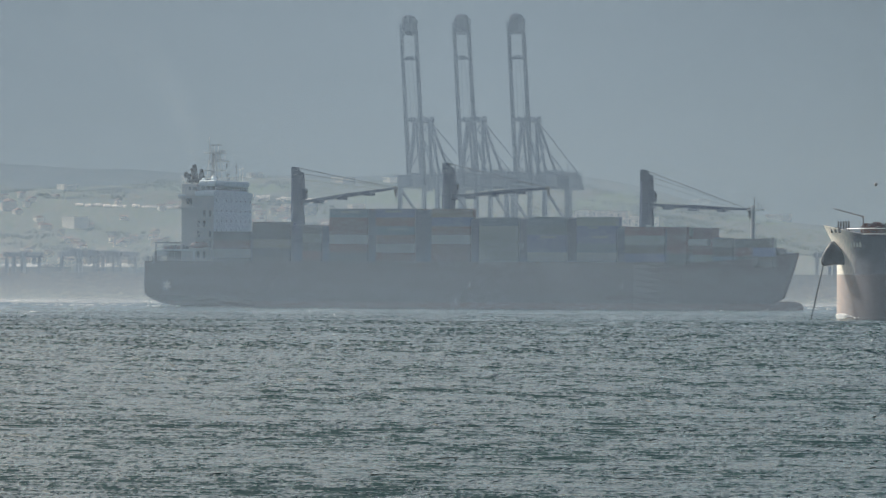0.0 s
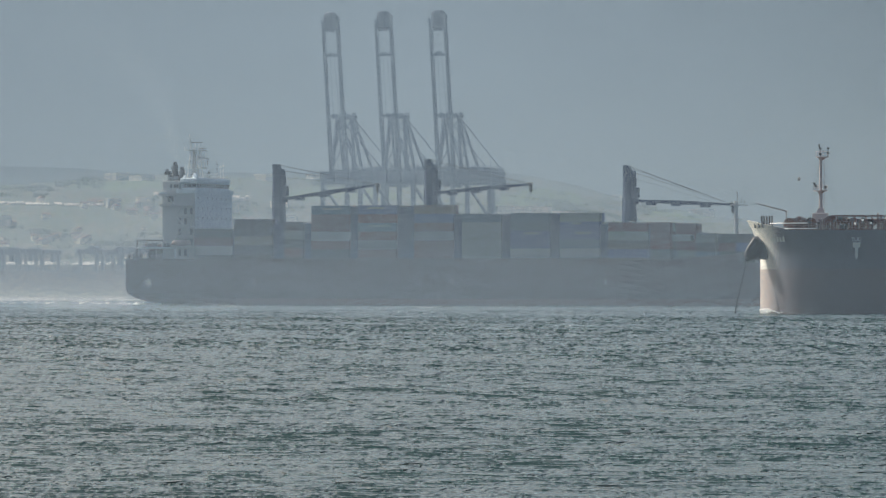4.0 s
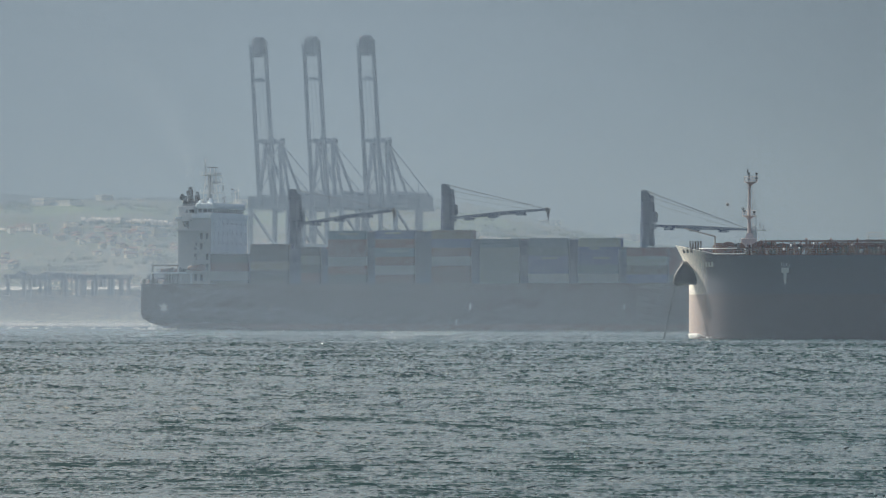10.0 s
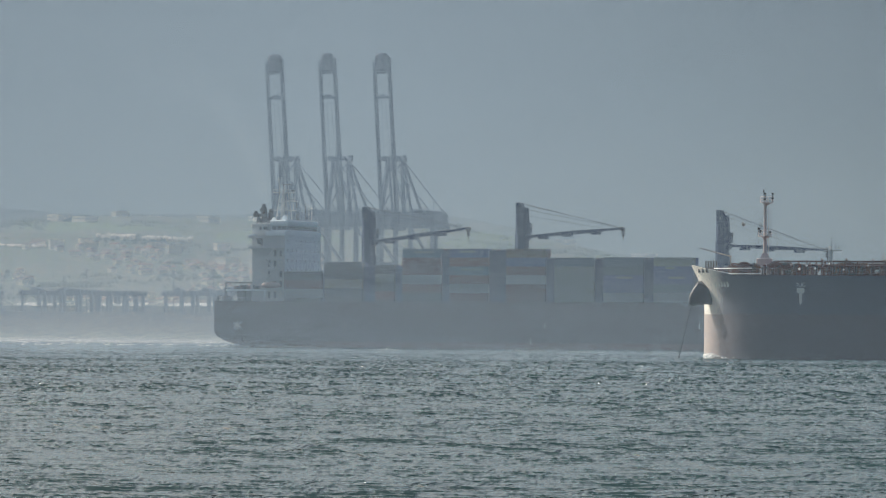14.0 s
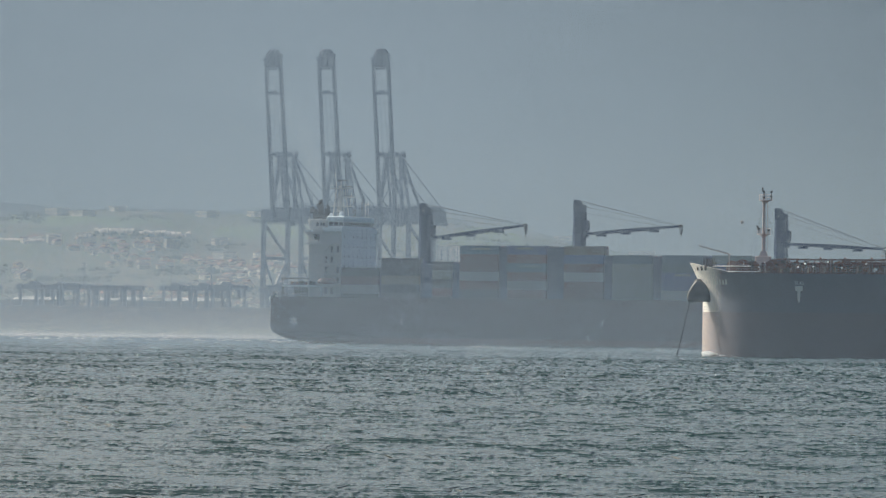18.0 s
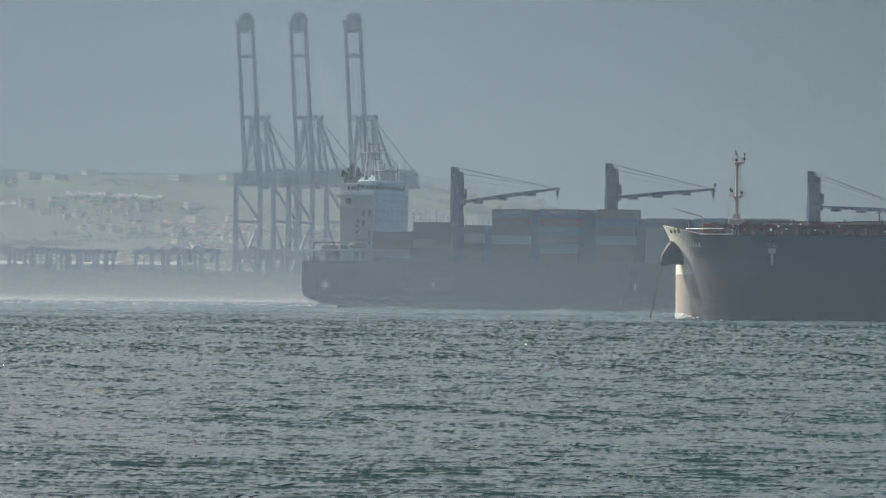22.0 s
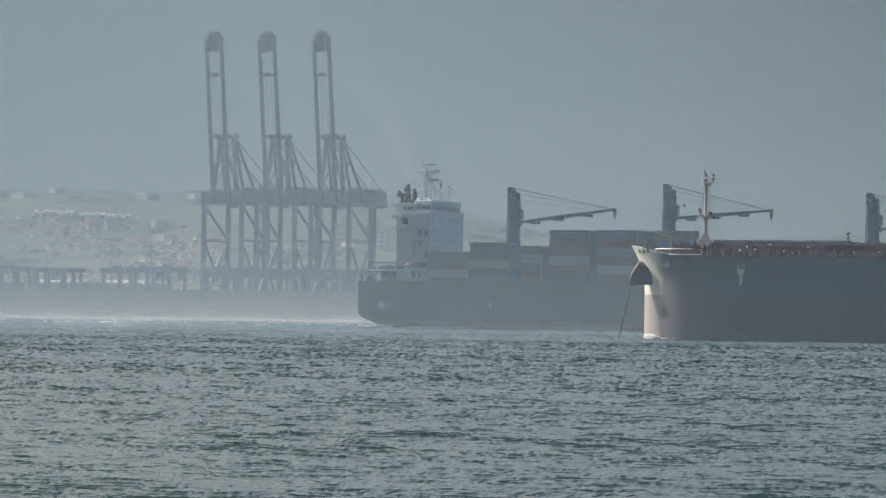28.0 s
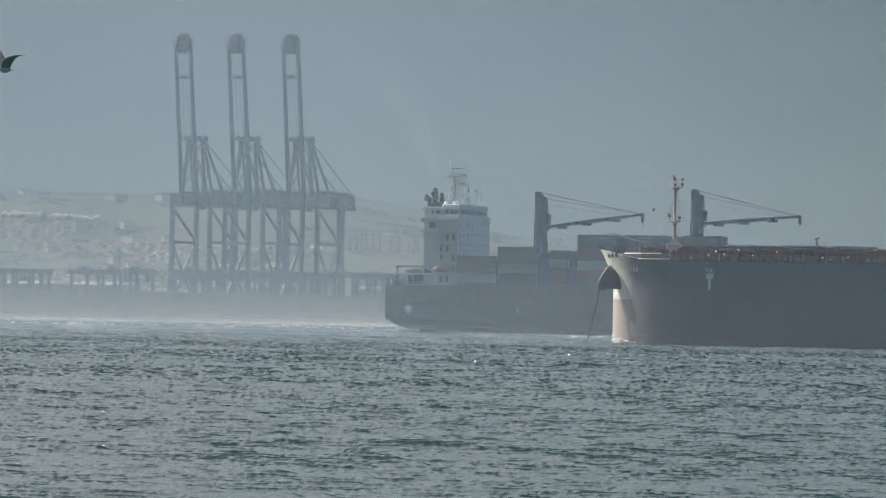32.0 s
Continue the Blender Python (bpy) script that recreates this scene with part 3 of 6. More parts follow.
# funnel with exhaust pipes
fun = part("funnel", box(1.2, 6.9, -4.2, 4.2, 13.2, 36.0, 0.4), M_WHITE, ship, "white funnel casing aft of the house")
part("funnel_top", box(1.6, 6.8, -4.0, 4.0, 36.0, 37.3, 0.3), M_BLACK, fun, "sooty black funnel rim")
part("funnel_rail", box(0.6, 7.0, -4.6, -4.5, 35.9, 36.9), M_WHITE, fun)
part("uptake", box(1.9, 6.6, -3.6, 3.6, 37.2, 38.4, 0.3), M_BLACK, fun)
for x, y, h, r, lean in ((2.6, -2.6, 40.6, 0.75, 1.5), (3.5, -1.4, 41.6, 0.85, 0.9), (4.5, -2.8, 42.7, 0.95, 0.5), (5.5, 0.2, 41.3, 0.8, 0.5), (3.0, 1.6, 41.2, 0.7, 1.0), (6.0, -2.2, 40.2, 0.75, 0.3), (4.9, 2.4, 40.4, 0.7, 0.6)):
    bm = rod(bmesh.new(), (x, y, 37.0), (x - 0.25 * lean, y, h - 1.3), r * 0.7, n=9)
    rod(bm, (x - 0.25 * lean, y, h - 1.5), (x - lean, y, h), r * 0.74, r * 0.62, n=9)
    part("exhaust_pipe", bm, M_BLACK, fun)
part("spark_hood", box(0.6, 2.6, -3.2, -1.2, 38.8, 40.0, 0.3), M_BLACK, fun)
# radar mast: a braced lattice of thin legs with platforms, scanners and yards
mast = part("radar_mast", loft(bmesh.new(), [[(9.2 + dx, dy, z) for dx, dy in ((-s, -s), (s, -s), (s, s), (-s, s))] for z, s in ((37.3, 0.55), (44.0, 0.4), (47.0, 0.3))]), M_WHITE, ship, "white lattice radar mast")
for sx in (-1, 1):
    for sy in (-1, 1):
        part("mast_leg", rod(bmesh.new(), (9.6 + 1.9 * sx, 1.9 * sy, 37.3), (9.5 + 1.0 * sx, 1.0 * sy, 46.2), 0.15, n=5), M_WHITE, mast)
for z, w in ((39.3, 1.7), (41.4, 1.45), (43.6, 1.25)):
    for sy in (-1, 1):
        part("mast_brace", rod(bmesh.new(), (9.6 - w, sy * w, z), (9.6 + w, sy * w, z), 0.09, n=4), M_WHITE, mast)
        part("mast_brace", rod(bmesh.new(), (9.6 - w, sy * w, z), (9.6 + w * 0.9, sy * w, z + 2.0), 0.07, n=4), M_WHITE, mast)
for x0, x1, z in ((7.2, 12.6, 40.8), (7.0, 12.4, 46.2), (9.4, 13.2, 43.6)):
    part("mast_platform", box(x0, x1, -2.4, 2.4, z, z + 0.22), M_WHITE, mast)
    for k in range(7):
        xx = x0 + (x1 - x0) * k / 6
        part("rail_post", rod(bmesh.new(), (xx, -2.35, z), (xx, -2.35, z + 1.0), 0.05, n=4), M_WHITE, mast)
    part("platform_rail", rod(bmesh.new(), (x0, -2.35, z + 1.0), (x1, -2.35, z + 1.0), 0.05, n=4), M_WHITE, mast)
for p, q, r in (((8.0, 0, 46.4), (7.7, 0, 51.2), 0.13), ((8.0, 0, 49.2), (6.9, 0, 50.3), 0.06), ((9.5, 0, 46.4), (9.5, 0, 48.6), 0.13), ((10.8, 0, 46.4), (10.8, 0, 48.4), 0.1), ((12.2, -1.5, 43.6), (12.2, -1.5, 46.8), 0.1), ((13.0, 0, 43.7), (13.0, 0, 45.4), 0.1), ((7.5, 1.5, 46.2), (7.5, 1.5, 48.6), 0.09), ((12.4, 0.5, 40.8), (12.4, 0.5, 43.0), 0.1)):
    part("mast_pole", rod(bmesh.new(), p, q, r, n=6), M_WHITE, mast)
for x, z, w in ((10.2, 48.7, 1.9), (12.0, 46.9, 1.1), (11.4, 44.2, 1.5), (8.2, 43.0, 0.8)):
    part("radar_scanner", box(x - w, x + w, -0.15, 0.15, z - 0.15, z + 0.15, 0.04), M_STEEL, mast)
part("signal_flag", box(14.3, 14.75, -2.1, -2.06, 41.6, 43.0), M_STEEL, mast, "small dark flag on a halyard")
part("halyard", rod(bmesh.new(), (13.2, -2.1, 43.7), (15.0, -2.1, 37.4), 0.03, n=4), M_ROPE, mast)
part("radome", ball(0.95, 12, (11.9, -5.5, 38.3)), M_FRONT, house, "white radar dome", smooth=True)
part("satellite_dome", ball(0.6, 10, (9.8, -8.5, 38.0)), M_FRONT, house, smooth=True)
for x, y, h in ((13.0, 3, 41.0), (13.7, 7, 43.4), (14.2, 8.5, 42.6), (14.7, 9.5, 43.0), (12.5, -9, 40.0), (11.6, 5, 40.6)):
    bm = rod(bmesh.new(), (x, y, 37.3), (x, y, h), 0.09, 0.05, 5)
    slab(bm, x - 0.35, x + 0.35, y - 0.08, y + 0.08, h - 1.4, h - 1.0)
    slab(bm, x - 0.2, x + 0.2, y - 0.08, y + 0.08, h - 3.0, h - 2.4)
    part("antenna", bm, M_WHITE if y > 7 else M_STEEL, house)
# after deck: winch house, mooring frame, rails
# the house is dark to paint in the shade under the raised deck
aft = part("after_deckhouse", box(-1.2, 4.5, -10.6, 9.0, 13.2, 16.4, 0.1), M_STEEL, ship, "low recessed house, painted dark as if in shade")
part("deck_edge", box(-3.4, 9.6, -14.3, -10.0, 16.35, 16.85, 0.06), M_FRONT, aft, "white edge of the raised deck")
for x in (-3.1, 2.6, 9.2):
    part("deck_pillar", box(x - 0.22, x + 0.22, -14.2, -13.8, 13.2, 16.4, 0.04), M_FRONT if x > 9 else M_STEEL, aft)
part("awning", box(-4.2, 5.0, -13.4, -4.0, 18.7, 19.1, 0.05), M_STEEL, ship, "raised dark platform over the after deck")
for k in range(10):
    part("rail_post", rod(bmesh.new(), (-4.1 + k, -13.3, 19.1), (-4.1 + k, -13.3, 20.0), 0.045, n=4), M_WHITE, ship)
part("platform_rail", rod(bmesh.new(), (-4.1, -13.3, 20.0), (5.0, -13.3, 20.0), 0.045, n=4), M_WHITE, ship)
for x, r in ((-3.7, 0.28), (1.4, 0.14), (4.6, 0.14)):
    part("stanchion", rod(bmesh.new(), (x, -13.2, 13.2), (x, -13.2, 18.8), r, n=6), M_STEEL, ship)
g = random.Random(61)
for k in range(16):
    x = -1.0 + 0.6 * k
    h = g.uniform(0.5, 1.7)
    part("deck_gear", box(x, x + g.uniform(0.4, 1.1), -13.6, -12.0, 16.8, 16.8 + h, 0.06), g.choice((M_STEEL, M_WHITE, M_ORANGE, M_STEEL, M_GLASS)), ship)
for x in (-7.2, -6.9, -6.6, -6.4, -5.9, -5.2, -4.4, -3.5, -2.6):
    part("bollard", rod(bmesh.new(), (x, -12.0, 13.2), (x, -12.0, 14.6 + 0.5 * g.random()), 0.2, n=7), M_CHROME if x in (-6.4, -5.9) else M_STEEL, ship, "bright steel bollard" if x in (-6.4, -5.9) else "")
part("mooring_winch", rod(bmesh.new(), (-5.0, -11.0, 14.2), (-3.4, -11.0, 14.2), 0.8, n=12), M_STEEL, ship)
bm = bmesh.new()
for k in range(24):
    x = -7.2 + k * 0.945
    rod(bm, (x, -13.7 - 0.05 * k, 13.3), (x, -13.7 - 0.05 * k, 14.35), 0.04, n=4)
for hz in (13.8, 14.35):
    rod(bm, (-7.2, -13.7, hz), (14.6, -14.85, hz), 0.035, n=4)
part("railing", bm, M_WHITE, ship)


# containers: a box with corner posts and sunk panels
def container_mesh(name, length, material):
    bm = box(0.12, length - 0.12, 0.05, 2.39, 0.05, 2.52)
    for x in (0, length - 0.2):
        for y in (0, 2.24):
            slab(bm, x, x + 0.2, y, y + 0.2, 0, 2.59)
    for y in (0, 2.32):
        slab(bm, 0.2, length - 0.2, y, y + 0.12, 2.45, 2.59)
        slab(bm, 0.2, length - 0.2, y, y + 0.12, 0, 0.15)
    me = bpy.data.meshes.new(name)
    bm.to_mesh(me)
    bm.free()
    me.materials.append(material)
    return me


PAINT = {}
for key, colour in dict(w=(0.21, 0.25, 0.265), g=(0.10, 0.14, 0.14), b=(0.014, 0.05, 0.17), d=(0.018, 0.027, 0.04), r=(0.078, 0.013, 0.017), m=(0.07, 0.015, 0.022), t=(0.02, 0.075, 0.125), o=(0.066, 0.052, 0.045), y=(0.10, 0.105, 0.085)).items():
    PAINT[key] = mat("container_paint_" + dict(w="white", g="grey", b="blue", d="dark", r="red", m="maroon", t="teal", o="orange", y="tan")[key], colour, 0.55, wear=0.4, size=2, each=0.12)
FORTY = {k: container_mesh("container", 12.19, m) for k, m in PAINT.items()}
TWENTY = {k: container_mesh("container", 6.06, m) for k, m in PAINT.items()}
SAY = dict(w="white forty-foot container", g="grey container", b="blue container", d="dark container", r="red container", m="maroon container", t="teal container", o="rust-orange container", y="tan container")
# start, length, height of the top, colours of the outer row from the top down
BAYS = [(15.9, 12.19, 22.2, "dmw"), (28.9, 12.19, 25.1, "ddyd"), (45.2, 6.06, 24.2, "dgdm"), (53.9, 12.19, 29.0, "tmmwrd"), (68.9, 12.19, 29.0, "brtrwm"),
        (86.7, 12.19, 29.0, "obmwrm"), (101.8, 12.19, 26.4, "tgggg"), (117.0, 12.19, 26.5, "ttbbw"), (132.4, 12.19, 26.5, "gbbtw"), (147.3, 12.19, 23.6, "rgdb"),
        (160.2, 6.06, 23.6, "mmrd"), (166.4, 6.06, 23.3, "mrmg"), (172.3, 6.06, 20.3, "gdt"), (178.0, 6.06, 20.3, "dmd"), (183.7, 6.06, 20.3, "dbd")]
TOWERS = ((37.9, 41.8), (87.0, 42.9), (149.4, 40.5))
g = random.Random(5)
rest = {k: bmesh.new() for k in "bdrgt"}
for bay, (x, length, top, colours) in enumerate(BAYS):
    n = len(colours)
    ahead = BAYS[bay + 1][2] if bay + 1 < len(BAYS) else 0
    half_rows = 6 if x < 165 else (4 if x < 178 else 3)
    meshes = FORTY if length > 10 else TWENTY
    base = top - 2.6 * n
    part("hatch_cover", box(x, x + length, -2.5 * half_rows, 2.5 * half_rows, min(13.2, base - 0.6), base, 0.05), M_STEEL, ship)
    for tier, key in enumerate(colours):
        z = top - 2.6 * (tier + 1)
        for row in range(2 * half_rows):
            y = -2.5 * half_rows + 2.5 * row
            if any(abs(x + length / 2 - tx) < length / 2 + 1.9 and abs(y + 1.2) < 3.6 for tx, _ in TOWERS):
                continue
            if row > 1 and z + 2.0 > ahead:
                continue
            if row < 2:
                k = key if row == 0 else g.choice("bdrgmt")
                part_of("container", meshes[k], PAINT[k], ship, SAY[k], pose(x, y, z))
            else:
                slab(rest[g.choice("bdrgt")], x + 0.03, x + length - 0.03, y + 0.02, y + 2.42, z, z + 2.58)
for k, bm in rest.items():
    tagged(part("container_stack", bm, PAINT[k], ship, "stowed containers amidships"), kind="stuff")
# lashing bridges between the bays, added solid and dark to keep the gaps shaded
for (x, length, top, _), (x2, _, top2, _) in zip(BAYS, BAYS[1:]):
    if x2 - x - length > 0.5:
        for y in (-14.6, 11.8):
            part("lashing_bridge", box(x + length + 0.12, x2 - 0.12, y, y + 2.6, 12.0, min(top, top2) - 0.5, 0.05), M_CRANE, ship, "solid lashing bridge between the bays, painted dark for the gap's shade")
# pale lettering on some box sides, as plain bars
for x, z, w in ((57.5, 28.0, 6), (72.5, 22.9, 7), (72.0, 28.2, 5), (121, 20.6, 5), (137, 20.6, 5), (136, 23.4, 3)):
    part("lettering_bar", box(x, x + w, -15.04, -14.99, z - 0.3, z + 0.3), PAINT["g"], ship)
part("deck_cargo", box(166.0, 172.0, -13.0, -8.5, 18.2, 20.0, 0.2), PAINT["w"], ship, "pale covered load beside the boxes")


def deck_crane(x, top, jib, tip, label):
    """A ship's deck crane: post, slewing head, driver's cab, jib and its wires."""
    c = part("deck_crane", loft(bmesh.new(), [[(x + sx * w, sy * w, z) for sx, sy in ((-1, -0.55), (-0.55, -1), (0.55, -1), (1, -0.55), (1, 0.55), (0.55, 1), (-0.55, 1), (-1, 0.55))]
             for z, w in ((13.2, 1.9), (26.0, 1.9), (28.5, 1.65), (top - 10, 1.7), (top - 9.8, 1.82), (top - 5, 1.8), (top - 3.4, 1.78), (top - 3.3, 1.4))]), M_CRANE, ship, label)
    for y in (-1.15, 0.75):
        part("head_plate", loft(bmesh.new(), [[(x - 1.75, yy, top - 3.5), (x + 1.6, yy, top - 3.5), (x + 1.6, yy, top - 1.6), (x + 0.3, yy, top - 1.4), (x - 0.1, yy, top), (x - 1.75, yy, top)] for yy in (y, y + 0.4)]), M_CRANE, c)
    part("sheave", rod(bmesh.new(), (x - 0.8, -0.9, top - 0.7), (x - 0.8, 0.9, top - 0.7), 0.5, n=10), M_STEEL, c)
    part("head_lamp", ball(0.2, 8, (x - 0.5, -1.25, top - 2.3)), M_MARK, c, "small pale lamp in the crane head", smooth=True)
    part("ladder_trunk", box(x - 2.15, x - 1.6, -0.5, 0.5, 24.0, top - 9.0, 0.05), M_CRANE, c)
    part("cab", box(x + 1.4, x + 2.8, -1.0, 1.0, jib[1] + 0.9, jib[1] + 4.0, 0.15), M_CRANE, c, "driver's cab")
    part("cab_window", box(x + 2.78, x + 2.84, -0.8, 0.8, jib[1] + 2.4, jib[1] + 3.6), M_GLASS, c)
    part("heel", box(x + 1.2, x + 2.4, -1.3, 1.3, jib[1] - 1.0, jib[1] + 0.7, 0.1), M_CRANE, c)
    a, b = Vector((x + 2.0, 0, jib[1])), Vector((tip[0], 0, tip[1]))
    for y in (-0.9, 0.9):
        bm = bmesh.new()
        beam(bm, a + Vector((0, y, 0)), a.lerp(b, 0.5) + Vector((0, y * 0.7, 0)), 0.5, 0.7, 0.5, 1.15)
        beam(bm, a.lerp(b, 0.5) + Vector((0, y * 0.7, 0)), b + Vector((0, y * 0.45, 0)), 0.5, 1.15, 0.4, 0.55)
        part("jib", bm, M_CRANE, c, "box-girder jib")
    for s in (0.16, 0.42, 0.72):
        p = a.lerp(b, s)
        part("jib_bracket", box(p.x - 1.4, p.x + 1.4, -0.9, 0.9, p.z - 1.15, p.z - 0.4, 0.08), M_CRANE, c)
    part("jib_head", rod(bmesh.new(), (b.x, -0.7, b.z - 0.1), (b.x, 0.7, b.z - 0.1), 0.65, n=10), M_STEEL, c)
    part("hook_block", loft(bmesh.new(), [[(b.x + 0.2 + sx * w, sy * w, z) for sx, sy in ((-1, -1), (1, -1), (1, 1), (-1, 1))] for z, w in ((b.z - 2.6, 0.1), (b.z - 2.0, 0.35), (b.z - 0.6, 0.4))]), M_STEEL, c)
    for p, q in (((x - 0.5, -0.5, top), b), ((x - 0.5, 0.5, top - 0.2), b), ((x + 0.9, -0.4, top - 1.9), b), ((x + 0.9, 0.4, top - 2.0), b), ((x - 0.5, 0, top - 0.5), b + Vector((-1.5, 0, 0.6))), ((x + 1.5, 0.3, top - 3.9), a.lerp(b, 0.8) + Vector((0, 0.3, 0.5)))):
        part("wire", rod(bmesh.new(), p, q, 0.045, n=5), M_ROPE, c)
    part("hook", rod(bmesh.new(), (b.x + 0.2, 0, b.z - 2.5), (b.x + 0.25, 0, b.z - 3.6), 0.12, 0.08, 6), M_STEEL, c)
    return c


deck_crane(37.2, 41.9, (0, 31.4), (69.0, 35.4), "dark deck crane with a slightly raised jib")
deck_crane(86.3, 43.0, (0, 32.9), (117.7, 35.3), "dark deck crane with a slightly raised jib")
deck_crane(148.8, 40.6, (0, 30.2), (180.4, 28.9), "dark deck crane, its jib resting level towards the foremast")
# foremast and forecastle
fore = part("foremast", rod(bmesh.new(), (181.6, 0, 13.5), (181.6, 0, 30.0), 0.75, 0.6, 10), M_WHITE, ship, "pale foremast with a lamp platform")
part("mast_platform", box(180.2, 184.6, -1.6, 1.6, 28.6, 28.9), M_WHITE, fore)
for x, h in ((180.6, 29.9), (182.2, 32.6), (183.4, 31.0), (184.4, 30.2)):
    part("mast_lamp", rod(bmesh.new(), (x, -0.8, 28.9), (x, -0.8, h), 0.09, 0.16, 6), M_STEEL, fore)
part("mast_platform", box(181.6, 183.4, -0.9, 0.9, 24.4, 24.7), M_WHITE, fore)
part("deck_light", box(153.5, 155.0, -14.0, -13.6, 23.7, 24.1), M_MARK, ship)
part("windlass", box(188.5, 191.0, -3.0, 3.0, 14.5, 17.6, 0.4), M_STEEL, ship)
part("fairlead_post", beam(bmesh.new(), (188.5, -2.0, 18.6), (190.6, -2.0, 16.8), 0.3, 0.3), M_STEEL, ship)
for k in range(5):
    part("bollard", rod(bmesh.new(), (186 + 1.5 * k, -2.6 + 0.4 * k, 15.0), (186 + 1.5 * k, -2.6 + 0.4 * k, 17.4 + 0.1 * (k % 2)), 0.2, n=6), M_STEEL, ship)

# ---- tanker at anchor: x from the stem aft, y away from the beach, z up from the waterline ----
TANKER_AT = Vector((880 * math.tan(radians(2.86)) + 0.5, 880, 0))
tanker = thing("tanker", pose(*TANKER_AT, 0, 0, -8), "dark-hulled tanker lying at anchor with a bluff bow", "ship")
T_BEAM = 15.5


def tank_half(x, z):
    """Half breadth of the tanker's bow at a distance aft of the stem and a height."""
    fl = max(0, z - 9.5) / 6.4
    stem = -2.45 * fl ** 1.5
    s = min(1, max(0, (x - stem) / (18 - 2 * fl)))
    return T_BEAM * (1 - (1 - s) ** 2.3) ** 0.62, stem


def tank_shell(z0, z1, levels, full=True):
    bm = bmesh.new()
    steps = [0, 0.004, 0.015, 0.035, 0.07, 0.12, 0.18, 0.26, 0.36, 0.48, 0.62, 0.8, 1.0]
    rows = []
    for k in range(levels + 1):
        z = z0 + (z1 - z0) * k / levels
        fl = max(0, z - 9.5) / 6.4
        stem = -2.45 * fl ** 1.5
        xs = [stem + s * (20 - stem) for s in steps] + [40, 80, 120, 160, 178]
        near = [(x, -max(0.02, tank_half(x, z)[0]) * (0.72 if x > 170 else 1), z) for x in xs]
        rows.append(near + [(x, -y, z) for x, y, z in near[::-1]])
    loft(bm, rows)
    bmesh.ops.recalc_face_normals(bm, faces=bm.faces[:])
    return bm


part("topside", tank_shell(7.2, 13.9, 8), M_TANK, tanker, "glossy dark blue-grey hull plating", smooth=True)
part("bottom_paint", tank_shell(-4.0, 7.19, 8), M_TANKLOW, tanker, "faded red antifouling band, sunlight painted pale at the bow", smooth=True)
# bulwark round the bow, thick plating that falls away aft
def bulwark_point(s, k, side, inset):
    """A point of the bulwark plating: s runs aft from the stem, k up from the deck."""
    z = 13.8
    for _ in range(4):
        stem = -2.45 * (max(0, z - 9.5) / 6.4) ** 1.5
        x = stem + s * (20 - stem)
        z = 13.8 + max(0.12, 1.98 - 0.22 * max(0, x + 2.2)) * k
    return (x + inset, -side * max(0.02, tank_half(x, z)[0] - inset), z)


bm = bmesh.new()
rows = []
for side, steps in ((1, (0.36, 0.30, 0.24, 0.18, 0.12, 0.07, 0.035, 0.015, 0.004)), (-1, (0, 0.004, 0.015, 0.035, 0.07, 0.12, 0.18, 0.24, 0.30, 0.36))):
    for s in steps:
        rows.append([bulwark_point(s, k / 4, side, 0.0) for k in range(5)] + [bulwark_point(s, k, side, 0.22) for k in (1, 0)])
loft(bm, rows)
bmesh.ops.recalc_face_normals(bm, faces=bm.faces[:])
part("bulwark", bm, M_TANK, tanker, "bulwark round the forecastle, painted pale for the sun", smooth=True)
# black plugs, painting the shade inside three mooring holes
for x in (-0.45, 0.35, 1.15):
    y = tank_half(x, 14.9)[0]
    dy = (tank_half(x + 0.3, 14.9)[0] - y) / 0.3
    bm = rod(bmesh.new(), (0, 0.15, 0), (0, -0.06, 0), 0.33, n=14)
    for v in bm.verts:
        v.co.z *= 1.5
    part("fairlead", bm, M_BLACK, tanker, "black oval plug for the dark of a mooring hole", m=pose(x, -y, 14.85, 0, 0, -math.degrees(math.atan(dy))))
# anchor housing: a flared steel pocket that stands out from the bow
OUTLINE = ((-0.6, 12.9), (-1.5, 11.7), (-2.15, 10.5), (-2.35, 9.4), (-2.1, 8.8), (-1.5, 8.6), (-0.6, 8.85), (0.8, 8.9), (2.0, 8.8), (2.35, 9.3), (2.0, 10.6), (1.3, 11.7), (0.3, 12.6))
bm = loft(bmesh.new(), [[(x * s + c, y, zc + (z - 10.4) * s) for x, z in OUTLINE] for y, s, c, zc in ((-2.4, 0.35, 0.9, 12.0), (-3.6, 0.6, 0.6, 11.6), (-4.8, 1.0, 0.0, 10.4), (-5.7, 0.98, 0.0, 10.4), (-6.1, 0.86, 0.0, 10.4), (-6.25, 0.6, 0.0, 10.4))])
bmesh.ops.recalc_face_normals(bm, faces=bm.faces[:])
part("anchor_housing", bm, M_STEEL, tanker, "black flared anchor housing on the bow", smooth=True)
# the rim is pale to paint in the light on the housing's upper edge
part("housing_lip", rod(bmesh.new(), (-2.1, -5.6, 9.6), (-0.65, -5.6, 12.75), 0.2, n=8), M_RAIL, tanker, "rim of the housing, painted pale as if lit")
out = Vector((-2.2, -5.0, 9.7))
a, b = out + Vector((0.3, 0, -0.9)), Vector((-3.9, -6.2, -0.6))
n = 34
for k in range(n):
    p, q = a.lerp(b, k / n), a.lerp(b, (k + 1.25) / n)
    bm = rod(bmesh.new(), p, q, 0.1 if k % 2 else 0.15, n=6)
    part("chain_link", bm, M_STEEL, tanker)
